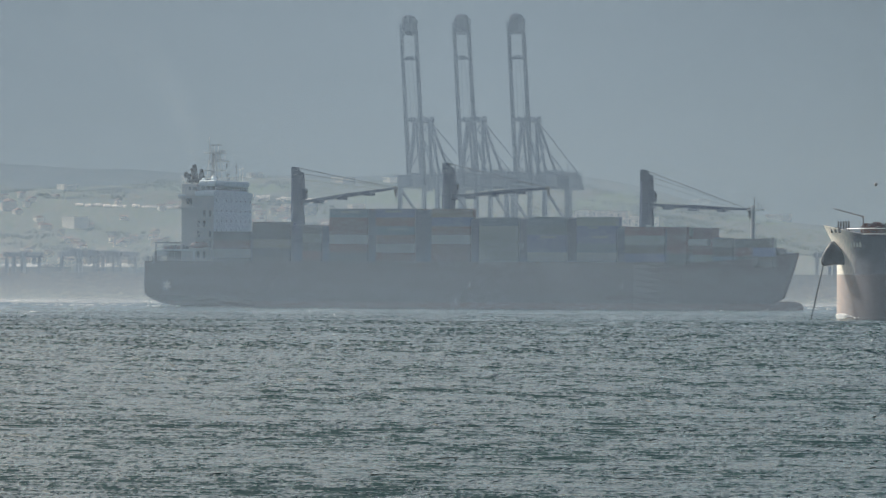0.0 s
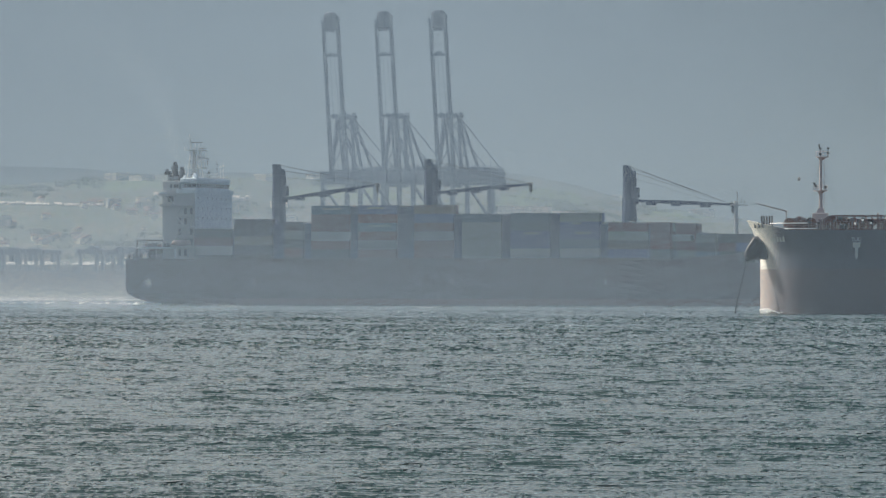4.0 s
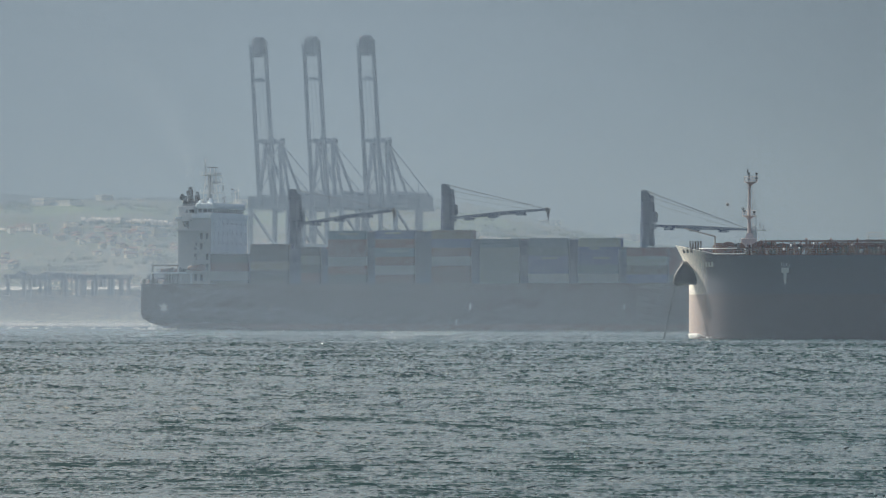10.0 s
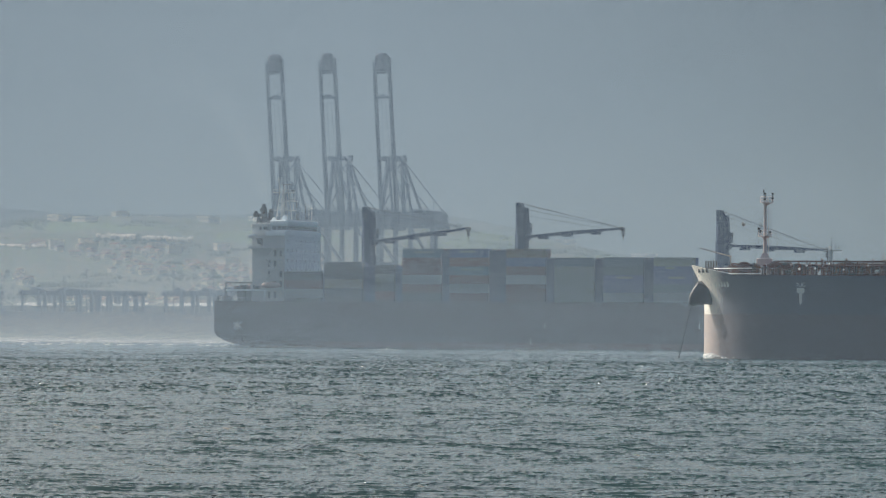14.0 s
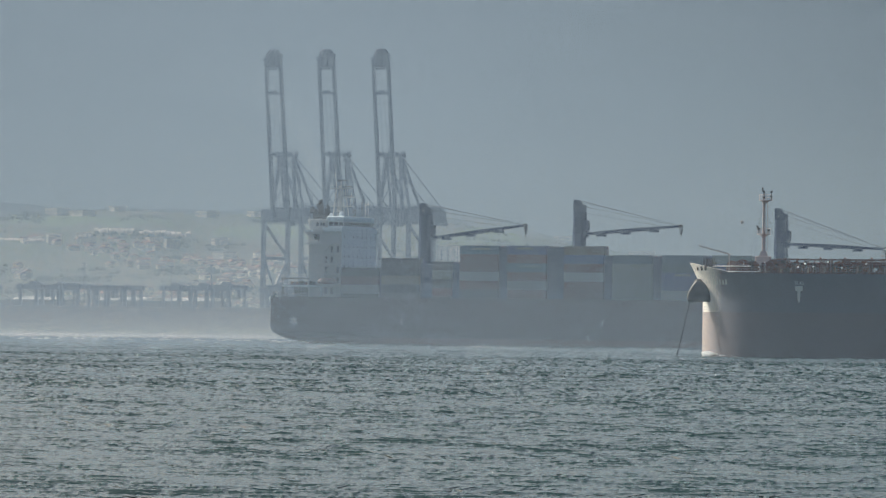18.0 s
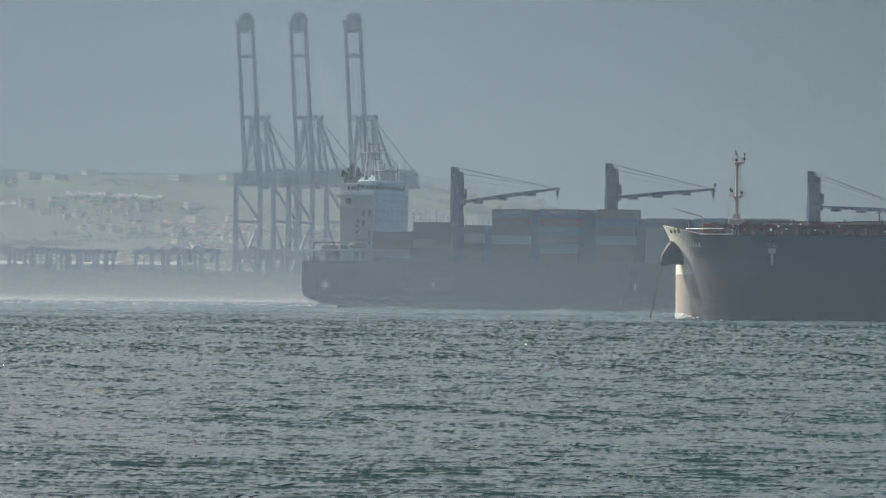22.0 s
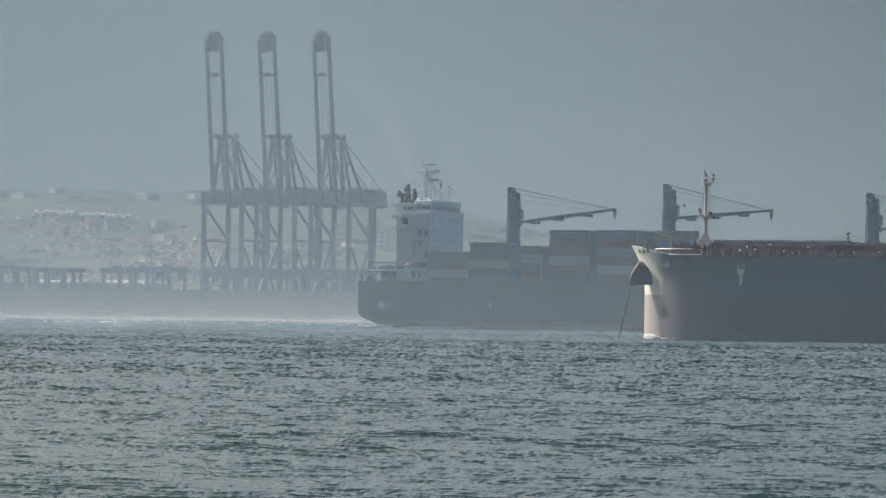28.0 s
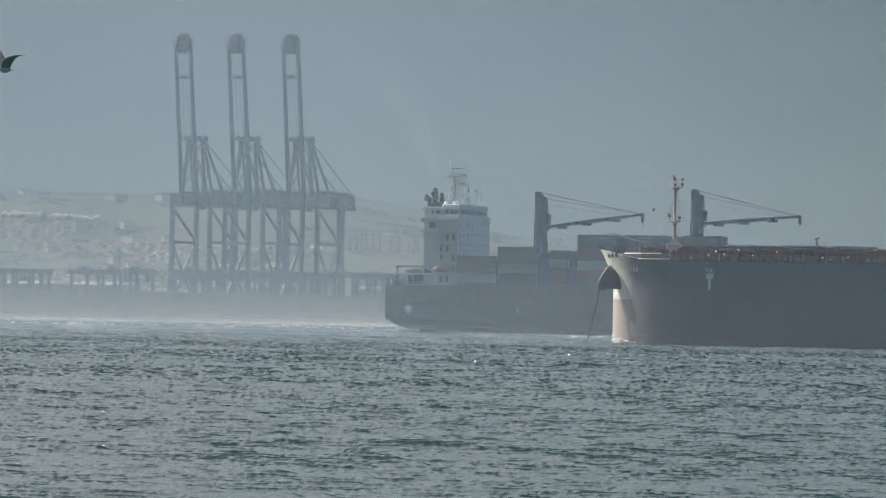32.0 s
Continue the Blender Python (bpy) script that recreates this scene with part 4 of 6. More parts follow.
# name, tug mark
for k, (x0, x1) in enumerate(((2.5, 2.95), (3.1, 3.55), (3.7, 4.1), (4.25, 4.7), (4.85, 5.2))):
    xm = (x0 + x1) / 2
    y = tank_half(xm, 12.3)[0]
    dy = (tank_half(xm + 0.2, 12.3)[0] - tank_half(xm - 0.2, 12.3)[0]) / 0.4
    part("name_bar", box(-0.2, 0.2, -0.07, 0.05, -0.55, 0.55), M_LETTER, tanker, "pale worn lettering bar", m=pose(xm, -y - 0.02, 12.45, 8, 0, -math.degrees(math.atan(dy))))
ty = -T_BEAM - 0.02
curve = bpy.data.curves.new("tug", "FONT")
curve.body, curve.size, curve.align_x, curve.extrude = "TUG", 0.98, "CENTER", 0.01
curve.space_character = 0.8
tmp = bpy.data.objects.new("tug_text", curve)
scene.collection.objects.link(tmp)
me = bpy.data.meshes.new_from_object(tmp.evaluated_get(bpy.context.evaluated_depsgraph_get()))
bpy.data.objects.remove(tmp)
me.materials.clear()
TUG = (17.9, tank_half(17.9, 12.0)[0])
part_of("tug_text", me, M_MARK, tanker, "pale painted word", pose(TUG[0], -TUG[1] - 0.05, 11.95, 90, 0, -2))
bm = bmesh.new()
loft(bm, [[(-0.65, yy, 11.75), (0.65, yy, 11.75), (0.65, yy, 10.9), (0.27, yy, 10.85), (0.22, yy, 9.3), (0, yy, 8.7), (-0.22, yy, 9.3), (-0.27, yy, 10.85), (-0.65, yy, 10.9)] for yy in (0.0, -0.05)])
part("tug_arrow", bm, M_MARK, tanker, "pale painted pushing mark", m=pose(TUG[0], -TUG[1] - 0.02, 0, 0, 0, -2))
# deck
part("main_deck", tank_shell(13.9, 14.0, 1), M_PIPE, tanker, "red-brown steel deck")


def rail_run(x0, x1, step, mat_):
    k, x = 0, x0
    while x < x1:
        y = -max(0.4, tank_half(x, 13.9)[0] - 0.25)
        y2 = -max(0.4, tank_half(min(x + step, x1), 13.9)[0] - 0.25)
        bm = rod(bmesh.new(), (x, y, 13.9), (x, y, 15.05), 0.05, n=5)
        for hz in (14.3, 14.68, 15.05):
            rod(bm, (x, y, hz), (min(x + step, x1), y2, hz), 0.035, n=4)
        part("railing", bm, mat_, tanker, "pale pipe railing bay")
        x += step


rail_run(3.2, 60, 1.9, M_RAIL)
# pipes painted white for the sunlit line of the deck edge
for z, x0, x1 in ((14.15, 3.6, 11.0), (15.1, 2.6, 9.5)):
    n = 6
    for k in range(n):
        xa, xb = x0 + (x1 - x0) * k / n, x0 + (x1 - x0) * (k + 1) / n
        part("deck_edge_pipe", rod(bmesh.new(), (xa, -tank_half(xa, 13.9)[0] + 0.1, z), (xb, -tank_half(xb, 13.9)[0] + 0.1, z), 0.07, n=8), M_BRIGHT, tanker, "pipe along the deck edge, painted white as if sunlit")
# pipes along the deck
for y, z, r in ((-6.0, 15.4, 0.35), (-4.6, 15.6, 0.4), (-3.0, 15.4, 0.3), (-1.2, 15.6, 0.4), (1.0, 15.5, 0.35)):
    part("cargo_pipe", rod(bmesh.new(), (14.5 + y * 0.3, y, z), (75, y, z), r, n=8), M_PIPE, tanker, "red cargo pipe")
part("catwalk", box(14, 75, -9.6, -8.2, 15.5, 15.7), M_PIPE, tanker, "raised red catwalk above the deck")
g = random.Random(11)
for k in range(32):
    x = 14.5 + 1.9 * k
    bm = slab(bmesh.new(), x - 0.12, x + 0.12, -9.4, -9.15, 14.0, 15.5)
    slab(bm, x - 0.12, x + 0.12, -8.6, -8.35, 14.0, 15.5)
    part("catwalk_leg", bm, M_PIPE, tanker)
bm = bmesh.new()
for k in range(40):
    x = 14 + 1.5 * k
    rod(bm, (x, -9.55, 15.7), (x, -9.55, 16.5), 0.04, n=4)
rod(bm, (14, -9.55, 16.5), (74, -9.55, 16.5), 0.04, n=4)
part("catwalk_rail", bm, M_PIPE, tanker)
for k in range(34):
    x, y = g.uniform(13, 60), g.uniform(-13, -10.4)
    h = g.uniform(0.6, 1.7)
    if k % 3 == 0:
        bm = rod(bmesh.new(), (x, y, 14.0), (x, y, 14.0 + h), g.uniform(0.2, 0.45), n=9)
        part("vent_head", bm, g.choice((M_PIPE, M_PIPE, M_RAIL, M_ORANGE)), tanker)
    elif k % 3 == 1:
        part("deck_locker", box(x, x + g.uniform(0.6, 1.6), y, y + 0.9, 14.0, 14.0 + h * 0.8, 0.06), g.choice((M_PIPE, M_RAIL, M_STEEL)), tanker)
    else:
        bm = rod(bmesh.new(), (x, y, 14.0), (x, y, 15.2), 0.12, n=6)
        rod(bm, (x - 0.4, y, 15.2), (x + 0.4, y, 15.2), 0.12, n=6)
        part("valve", bm, g.choice((M_PIPE, M_STEEL)), tanker)
for k in range(150):
    x, y = g.uniform(7, 62), g.uniform(-14.6, -10.2)
    y = max(y, 0.6 - tank_half(x, 13.9)[0])
    h = g.uniform(0.5, 1.9)
    bm = rod(bmesh.new(), (x, y, 14.0), (x, y, 14.0 + h), g.uniform(0.05, 0.14), n=6)
    if k % 2:
        slab(bm, x - 0.25, x + 0.25, y - 0.2, y + 0.2, 13.9 + h, 14.2 + h)
    part("deck_fitting", bm, g.choice((M_PIPE, M_STEEL, M_BLACK, M_PIPE, M_STEEL)), tanker)
for k in range(14):
    x = 15 + 3.3 * k
    bm = slab(bmesh.new(), x - 0.1, x + 0.1, -7.2, 2.0, 14.0, 14.9)
    slab(bm, x - 0.12, x + 0.12, -7.2, -6.9, 14.0, 16.6)
    slab(bm, x - 0.12, x + 0.12, 1.7, 2.0, 14.0, 16.6)
    slab(bm, x - 0.12, x + 0.12, -7.2, 2.0, 16.4, 16.6)
    part("pipe_gantry", bm, M_PIPE, tanker)
# chrome balls scattered over the deck, added to sparkle in the sun
for k in range(24):
    x = 3.5 + 46 * g.random()
    part("sparkle_ball", ball(g.choice((0.08, 0.1, 0.14, 0.2)), 8, (x, -max(0.5, tank_half(x, 13.9)[0] - g.uniform(0.5, 4.0)), 14.2 + g.uniform(0.1, 1.9))), M_CHROME, tanker, "small chrome ball added for a sun sparkle", smooth=True)
# winches and windlasses on the forecastle
for x, y, r, c in ((5.6, -4.5, 0.95, M_ORANGE), (7.4, -5.5, 1.15, M_PIPE), (9.2, -3.8, 0.95, M_ORANGE), (12.8, -6.0, 1.2, M_PIPE), (14.6, -5.0, 1.05, M_STEEL), (16.8, -7.0, 0.9, M_PIPE), (24.5, -10.8, 0.95, M_ORANGE), (26.2, -11.2, 1.0, M_PIPE), (28.6, -10.8, 0.95, M_ORANGE)):
    win = part("winch", rod(bmesh.new(), (x, y - 0.9, 14.9), (x, y + 0.9, 14.9), r * 0.8, n=14), c, tanker, "rust-red mooring winch drum")
    for yy in (-0.95, 0.95):
        part("winch_flange", rod(bmesh.new(), (x, y + yy - 0.08, 15.1), (x, y + yy + 0.08, 15.1), r * 1.12, n=16), c, win)
    part("winch_bed", box(x - 1, x + 1, y - 1.2, y + 1.2, 14.0, 14.35, 0.04), M_STEEL, win)
for x in (0.4, 0.9, 1.4, 1.9, 2.4):
    part("bollard", rod(bmesh.new(), (x, -1.5 - x, 14.0), (x, -1.5 - x, 16.5), 0.16, n=7), M_STEEL, tanker)
# stores davit
dav = part("davit", rod(bmesh.new(), (5.1, -6.4, 14.0), (5.1, -6.4, 17.2), 0.12, 0.1, 8), M_RAIL, tanker, "small deck davit")
part("davit_arm", rod(bmesh.new(), (5.3, -6.4, 17.2), (-0.3, -6.0, 18.7), 0.12, 0.08, 6), M_RAIL, dav)
M_PALEPINK = mat("faded_pink_white_paint", (0.54, 0.49, 0.485), 0.45, wear=0.4, size=1)
# foremast
MX, MY = 10.72, -2.0
fm = part("foremast", rod(bmesh.new(), (MX, MY, 14.0), (MX, MY, 26.8), 0.38, 0.23, 14), M_PALEPINK, tanker, "slim pale foremast with two railed lamp platforms")
part("mast_house", box(MX - 1.4, MX + 1.3, MY - 1.2, MY + 1.2, 14.0, 17.0, 0.1), M_PALEPINK, fm, "pale locker at the mast's foot")
part("mast_foot", loft(bmesh.new(), [[(MX + sx * q, MY + sy * q, z) for sx, sy in ((-1, -1), (1, -1), (1, 1), (-1, 1))] for z, q in ((17.0, 0.75), (17.9, 0.45))]), M_PALEPINK, fm)
ring = lambda cx, r, z: [(cx + r * math.cos(a), MY + r * math.sin(a), z) for a in np.linspace(0, 6.283, 12, endpoint=False)]
for z, cx, r in ((26.7, MX + 0.25, 1.15), (20.8, MX - 0.05, 1.2)):
    part("platform_bracket", loft(bmesh.new(), [ring(MX, 0.3, z - 0.6), ring(MX + 0.6 * (cx - MX), 0.45, z - 0.25), ring(cx, 0.8, z)]), M_PALEPINK, fm)
    part("mast_platform", loft(bmesh.new(), [ring(cx, r, z), ring(cx, r, z + 0.16)]), M_PALEPINK, fm)
    for k in range(9):
        a, b = 6.283 * k / 9, 6.283 * (k + 1) / 9
        p = Vector((cx + r * math.cos(a), MY + r * math.sin(a), 0))
        q = Vector((cx + r * math.cos(b), MY + r * math.sin(b), 0))
        part("rail_post", rod(bmesh.new(), (p.x, p.y, z + 0.1), (p.x, p.y, z + 1.05), 0.04, n=4), M_PALEPINK, fm)
        for up, thick in ((1.05, 0.035), (0.6, 0.03)):
            part("platform_rail", rod(bmesh.new(), (p.x, p.y, z + up), (q.x, q.y, z + up), thick, n=4), M_PALEPINK, fm)
for dx, z in ((0.0, 27.0), (0.0, 28.0), (1.35, 27.2), (1.35, 28.0), (-1.0, 21.9), (-0.75, 21.5), (0.95, 21.3)):
    bm = rod(bmesh.new(), (MX + dx, MY - 0.9, z - 0.3), (MX + dx, MY - 0.9, z + 0.1), 0.06, n=5)
    slab(bm, MX + dx - 0.21, MX + dx + 0.19, MY - 1.1, MY - 0.7, z + 0.1, z + 0.42)
    part("signal_lamp", bm, M_BLACK, fm, "dark signal lamp")
part("mast_top", rod(bmesh.new(), (MX, MY, 26.8), (MX, MY, 28.3), 0.14, 0.09, 8), M_PALEPINK, fm)
part("wind_sensor", loft(bmesh.new(), [[(MX - 0.45, MY - 0.05, 28.5), (MX - 0.2, MY - 0.05, 28.4), (MX - 0.15, MY - 0.05, 29.0), (MX - 0.35, MY - 0.05, 29.1)], [(MX - 0.45, MY + 0.05, 28.5), (MX - 0.2, MY + 0.05, 28.4), (MX - 0.15, MY + 0.05, 29.0), (MX - 0.35, MY + 0.05, 29.1)]]), M_STEEL, fm)
part("sensor_arm", rod(bmesh.new(), (MX, MY, 28.2), (MX - 0.3, MY, 28.6), 0.06, n=5), M_STEEL, fm)
bm = bmesh.new()
for k in range(30):
    rod(bm, (MX + 0.62, MY - 0.3, 14.5 + 0.41 * k), (MX + 0.62, MY + 0.3, 14.5 + 0.41 * k), 0.03, n=4)
for y in (MY - 0.3, MY + 0.3):
    rod(bm, (MX + 0.62, y, 14), (MX + 0.62, y, 26.8), 0.035, n=4)
part("ladder", bm, M_RAIL, fm)
for q in ((8.0, -5.5, 14.0), (14.6, -5.5, 14.0), (8.2, 2.0, 14.0)):
    part("stay_wire", rod(bmesh.new(), (MX, MY, 26.6), q, 0.025, n=4), M_ROPE, fm)
# a black signal ball, with haze painted in as grey
part("anchor_ball", ball(0.29, 12, (6.85, -1.2, 22.95), 1.2), mat("haze_greyed_black", (0.3, 0.3, 0.3), 0.8), tanker, "black anchor signal ball, greyed for the haze", smooth=True)
# manifold platform
plat = part("manifold_platform", box(31.5, 38.0, -12.0, -6.0, 16.4, 16.6), M_PIPE, tanker, "railed platform over the pipes")
for x in (31.7, 33.8, 35.8, 37.8):
    for y in (-11.8, -6.2):
        bm = rod(bmesh.new(), (x, y, 14.0), (x, y, 17.6), 0.045, n=5)
        part("platform_post", bm, M_RAIL, plat)
for z in (17.2, 17.8):
    part("platform_rail", rod(bmesh.new(), (31.7, -11.8, z), (37.8, -11.8, z), 0.04, n=5), M_RAIL, plat)
bm = rod(bmesh.new(), (35.9, -9, 16.6), (35.9, -9, 18.2), 0.12, n=6)
rod(bm, (35.5, -9, 18.0), (36.3, -9, 18.3), 0.14, n=6)
part("monitor", bm, M_STEEL, plat)
g = random.Random(52)
for k in range(26):
    x = 19.5 + 1.55 * k + g.uniform(-0.3, 0.3)
    top = g.choice((15.4, 15.9, 16.3, 16.9))
    bm = slab(bmesh.new(), x - 0.11, x + 0.11, -12.6, -12.4, 14.0, top)
    slab(bm, x - 0.11, x + 0.11, -10.3, -10.1, 14.0, top)
    slab(bm, x - 0.11, x + 0.11, -12.6, -10.1, top - 0.2, top)
    if k % 3 == 0:
        beam(bm, (x, -12.5, 14.2), (x + 1.5, -12.5, top - 0.2), 0.12, 0.12)
    part("pipe_portal", bm, M_PIPE, tanker, "red pipe support portal")
for y, z, r, x0 in ((-12.2, 15.6, 0.16, 22.0), (-11.4, 15.9, 0.2, 27.0)):
    part("high_pipe", rod(bmesh.new(), (x0, y, z), (62, y, z), r, n=8), M_PIPE, tanker, "red pipe carried on portals")
for x in (40, 46, 52, 58):
    part("pipe_loop", box(x, x + 3.0, -11.5, -8.0, 16.0, 16.5, 0.2), M_PIPE, tanker)
# long bridge over the pipes, its trestles, and the valves and lockers below it
bridge = part("pipe_bridge", box(13.0, 74, -7.6, -6.4, 16.3, 16.55), M_PIPE, tanker, "long red pipe bridge over the deck")
for k in range(20):
    x = 14.0 + 3.0 * k
    part("trestle", beam(bmesh.new(), (x, -7.0, 14.0), (x, -7.0, 16.35), 0.22, 0.22), M_PIPE, bridge)
    part("trestle_brace", beam(bmesh.new(), (x, -7.0, 14.2), (x + 1.5, -7.0, 16.3), 0.12, 0.12), M_PIPE, bridge)
g = random.Random(61)
for k in range(44):
    x, y, h = 13.5 + 1.35 * k + g.uniform(-0.5, 0.5), g.uniform(-11.5, -8.5), g.uniform(0.5, 1.4)
    if k % 3 == 0:
        valve = part("valve", rod(bmesh.new(), (x, y, 13.9), (x, y, 14.3 + h), 0.16, 0.1, 8), M_PIPE, tanker)
        part("hand_wheel", rod(bmesh.new(), (x, y - 0.04, 14.3 + h), (x, y + 0.04, 14.3 + h), 0.34, n=10), M_ORANGE, valve)
    elif k % 3 == 1:
        part("deck_locker", box(x - 0.6, x + 0.6, y - 0.5, y + 0.5, 13.9, 14.2 + 0.7 * h, 0.08), M_PIPE, tanker)
    else:
        part("vent_pipe", loft(bmesh.new(), [[(x + q * math.cos(a), y + q * math.sin(a), z) for a in np.linspace(0, 6.283, 8, endpoint=False)] for z, q in ((13.9, 0.14), (14.6 + h, 0.14), (14.7 + h, 0.32), (15.0 + h, 0.3), (15.1 + h, 0.12))]), M_PIPE, tanker)
part("hose_crane_post", rod(bmesh.new(), (44.5, -4, 14), (44.5, -4, 16.9), 0.6, n=10), M_RAIL, tanker)
# water breaking white at the stem
g = random.Random(4)
wash = thing("bow_wash", pose(*TANKER_AT, 0, 0, -8), "small patch of white water at the ship's stem", "foam")
M_FOAM = haze_material((0.93, 0.94, 0.94))
M_FOAM.name = "white_foam"
for k in range(90):
    x = 0.25 + abs(g.gauss(0, 1.7))
    r = g.uniform(0.08, 0.26) * max(0.5, 1.15 - 0.12 * x)
    part("foam_clump", ball(max(0.06, r), 7, (x, -tank_half(x, 0)[0] - g.uniform(0.1, 0.7), WATER + 0.15 + g.uniform(0.0, 0.8) * max(0.2, 1.0 - 0.3 * abs(x - 1.4))), 0.8), M_FOAM, wash)


# white water under the container ship's counter
stern = thing("stern_wash", pose(-121.76, 1530, 0, 0, 0, SHIP_TURN), "churned white wash under the container ship's counter", "foam")
for k in range(70):
    x = 1.0 - abs(g.gauss(0, 6.5))
    part("foam_clump", ball(g.uniform(0.2, 0.5) * max(0.45, 1 + 0.03 * x), 7, (x, g.uniform(-11, 7), WATER + g.uniform(0.0, 0.3)), 0.7), M_FOAM, stern)


# ---- container quay ----
QUAY_TURN = -22
bm = box(-420, 260, 0, 640, -2, 6.0)
me_ = part("quay_ground", bm, M_STONE, None, "concrete container quay")
me_.matrix_basis = pose(0, 2330, 0, 0, 0, QUAY_TURN)
tagged(me_, "pale concrete container quay", "quay", kind="structure")
# breakwater before the quay: a wall of concrete blocks with a parapet
bw = thing("breakwater", pose(0, 2262, 0, 0, 0, QUAY_TURN), "grey concrete breakwater before the container quay", "breakwater", kind="structure")
g = random.Random(21)
x = -430
while x < 260:
    wd = g.uniform(9, 15)
    top = 13.3 + g.uniform(-0.25, 0.25)
    part("wall_block", box(x + 0.004, x + wd - 0.004, g.uniform(-0.06, 0.06), 14, -2, top - 2.5, 0.05), M_STONE, bw)
    part("parapet_block", box(x, x + wd, 3, 9, top - 2.5, top, 0.05), M_STONE, bw)
    x += wd


# pale flecks added on the far water, standing in for its bright glare
g = random.Random(23)
co, fc = [], []
for k in range(700):
    y0 = 2138 + g.uniform(-4, 4) if k % 3 == 0 else 1 / g.uniform(1 / 2130, 1 / 1620)
    x = y0 * g.uniform(-0.14, 0.09)
    w, h = g.uniform(0.4, 2.0), g.uniform(0.12, 0.5 if k % 3 == 0 else 0.26)
    i = len(co)
    co += [(x, y0, WATER - 0.3), (x + w, y0, WATER - 0.3), (x + 0.8 * w, y0 + 2.6 * h, WATER + h), (x + 0.2 * w, y0 + 2.6 * h, WATER + h), (x + 0.5 * w, y0 + 5 * h, WATER - 0.3)]
    fc += [(i, i + 1, i + 2, i + 3), (i + 3, i + 2, i + 4), (i, i + 3, i + 4), (i + 1, i + 4, i + 2)]
me = bpy.data.meshes.new("surf")
me.from_pydata(co, [], fc)
me.materials.append(M_FOAM)
tagged(new("surf", me), "pale flecks added to brighten the far water", "foam", kind="stuff")


def quay_crane(m):
    """A ship-to-shore gantry with its boom raised: x along the rails, y to the land."""
    c = thing("quay_crane", m, "tall blue-grey container gantry crane with its boom raised", "crane", "quay cranes in a row")
    H = 10.2
    for x in (-H, H):
        for y, s in ((0, -1), (30, 1)):
            bm = bmesh.new()
            beam(bm, (x * 1.03, y, 1), (x, y, 53), 2.1, 2.1, 2.0, 1.9)
            part("leg", bm, M_PORT, c)
            part("bogie", box(x - 4, x + 4, y - 0.9, y + 0.9, 0, 2.2, 0.2), M_PORT, c)
        for a, b, w in (((1, 34), (29, 34), 1.4), ((1, 51), (29, 35), 1.1), ((1, 33), (15, 18), 0.9), ((29, 33), (15, 18), 0.9), ((15, 18), (2, 4), 0.9), ((15, 18), (28, 4), 0.9)):
            part("side_brace", beam(bmesh.new(), (x, *a), (x, *b), w, w), M_PORT, c)
        part("portal_tie", beam(bmesh.new(), (x, 0, 16), (x, 30, 16), 1.6, 2.2), M_PORT, c)
    for y in (0, 30):
        part("sill_beam", box(-H, H, y - 1, y + 1, 2.2, 4.6, 0.1), M_PORT, c)
        part("portal_beam", box(-H - 1.2, H + 1.2, y - 1.2, y + 1.2, 52, 58.5, 0.15), M_PORT, c)
        part("cross_tie", box(-H, H, y - 0.7, y + 0.7, 15, 18, 0.1), M_PORT, c)
    for x in (-3.9, 3.9):
        part("girder", box(x - 1.0, x + 1.0, -4, 63, 53.0, 59.5, 0.15), M_PORT, c)
        part("boom_girder", beam(bmesh.new(), (x * 1.06, -3, 58), (x * 1.0, -14.2, 133.5), 1.55, 2.4, 1.35, 2.0), M_PORT, c)
        part("pylon_post", beam(bmesh.new(), (x * 1.55, 1, 58), (x * 1.0, 4, 86), 1.6, 1.6), M_PORT, c)
        part("pylon_rear_post", beam(bmesh.new(), (x * 1.0, 4.5, 85), (x * 1.3, 14, 59), 1.1, 1.1), M_PORT, c)
        part("backstay", beam(bmesh.new(), (x, 5, 86), (x * 1.1, 30, 59), 1.1, 1.1), M_PORT, c)
        part("long_backstay", rod(bmesh.new(), (x * 0.9, 5, 86), (x * 0.9, 62, 60), 0.28, n=6), M_PORT, c)
        part("girder_post", rod(bmesh.new(), (x, 46, 59), (x, 46, 67), 0.22, n=6), M_PORT, c)
        part("boom_link", rod(bmesh.new(), (x * 0.45, -6, 86), (x * 0.25, -12, 116), 0.12, n=5), M_PORT, c)
        part("pylon_brace", beam(bmesh.new(), (x, 2, 84), (x * 1.5, 8, 72), 0.7, 0.7), M_PORT, c)
        part("pylon_brace", beam(bmesh.new(), (x * 1.5, 1, 70), (-x, 3, 84), 0.7, 0.7), M_PORT, c)
        part("pylon_brace", beam(bmesh.new(), (x * 1.5, 1, 60), (x * 1.1, 12, 72), 0.6, 0.6), M_PORT, c)
    part("boom_tie", box(-4.2, 4.2, -12.8, -11.6, 115.3, 116.7, 0.1), M_PORT, c)
    part("tie_sheave", box(-1.6, 1.8, -13.0, -11.4, 116.6, 117.6, 0.2), M_PORT, c)
    for z in range(62, 130, 4):
        y = -3 - (z - 58) * 0.148
        part("boom_rung", box(4.4, 5.2, y - 0.3, y + 0.3, z, z + 0.5), M_PORT, c)

    part("boom_tie", box(-4.6, 4.6, -8, -6.2, 85, 86.6, 0.1), M_PORT, c)
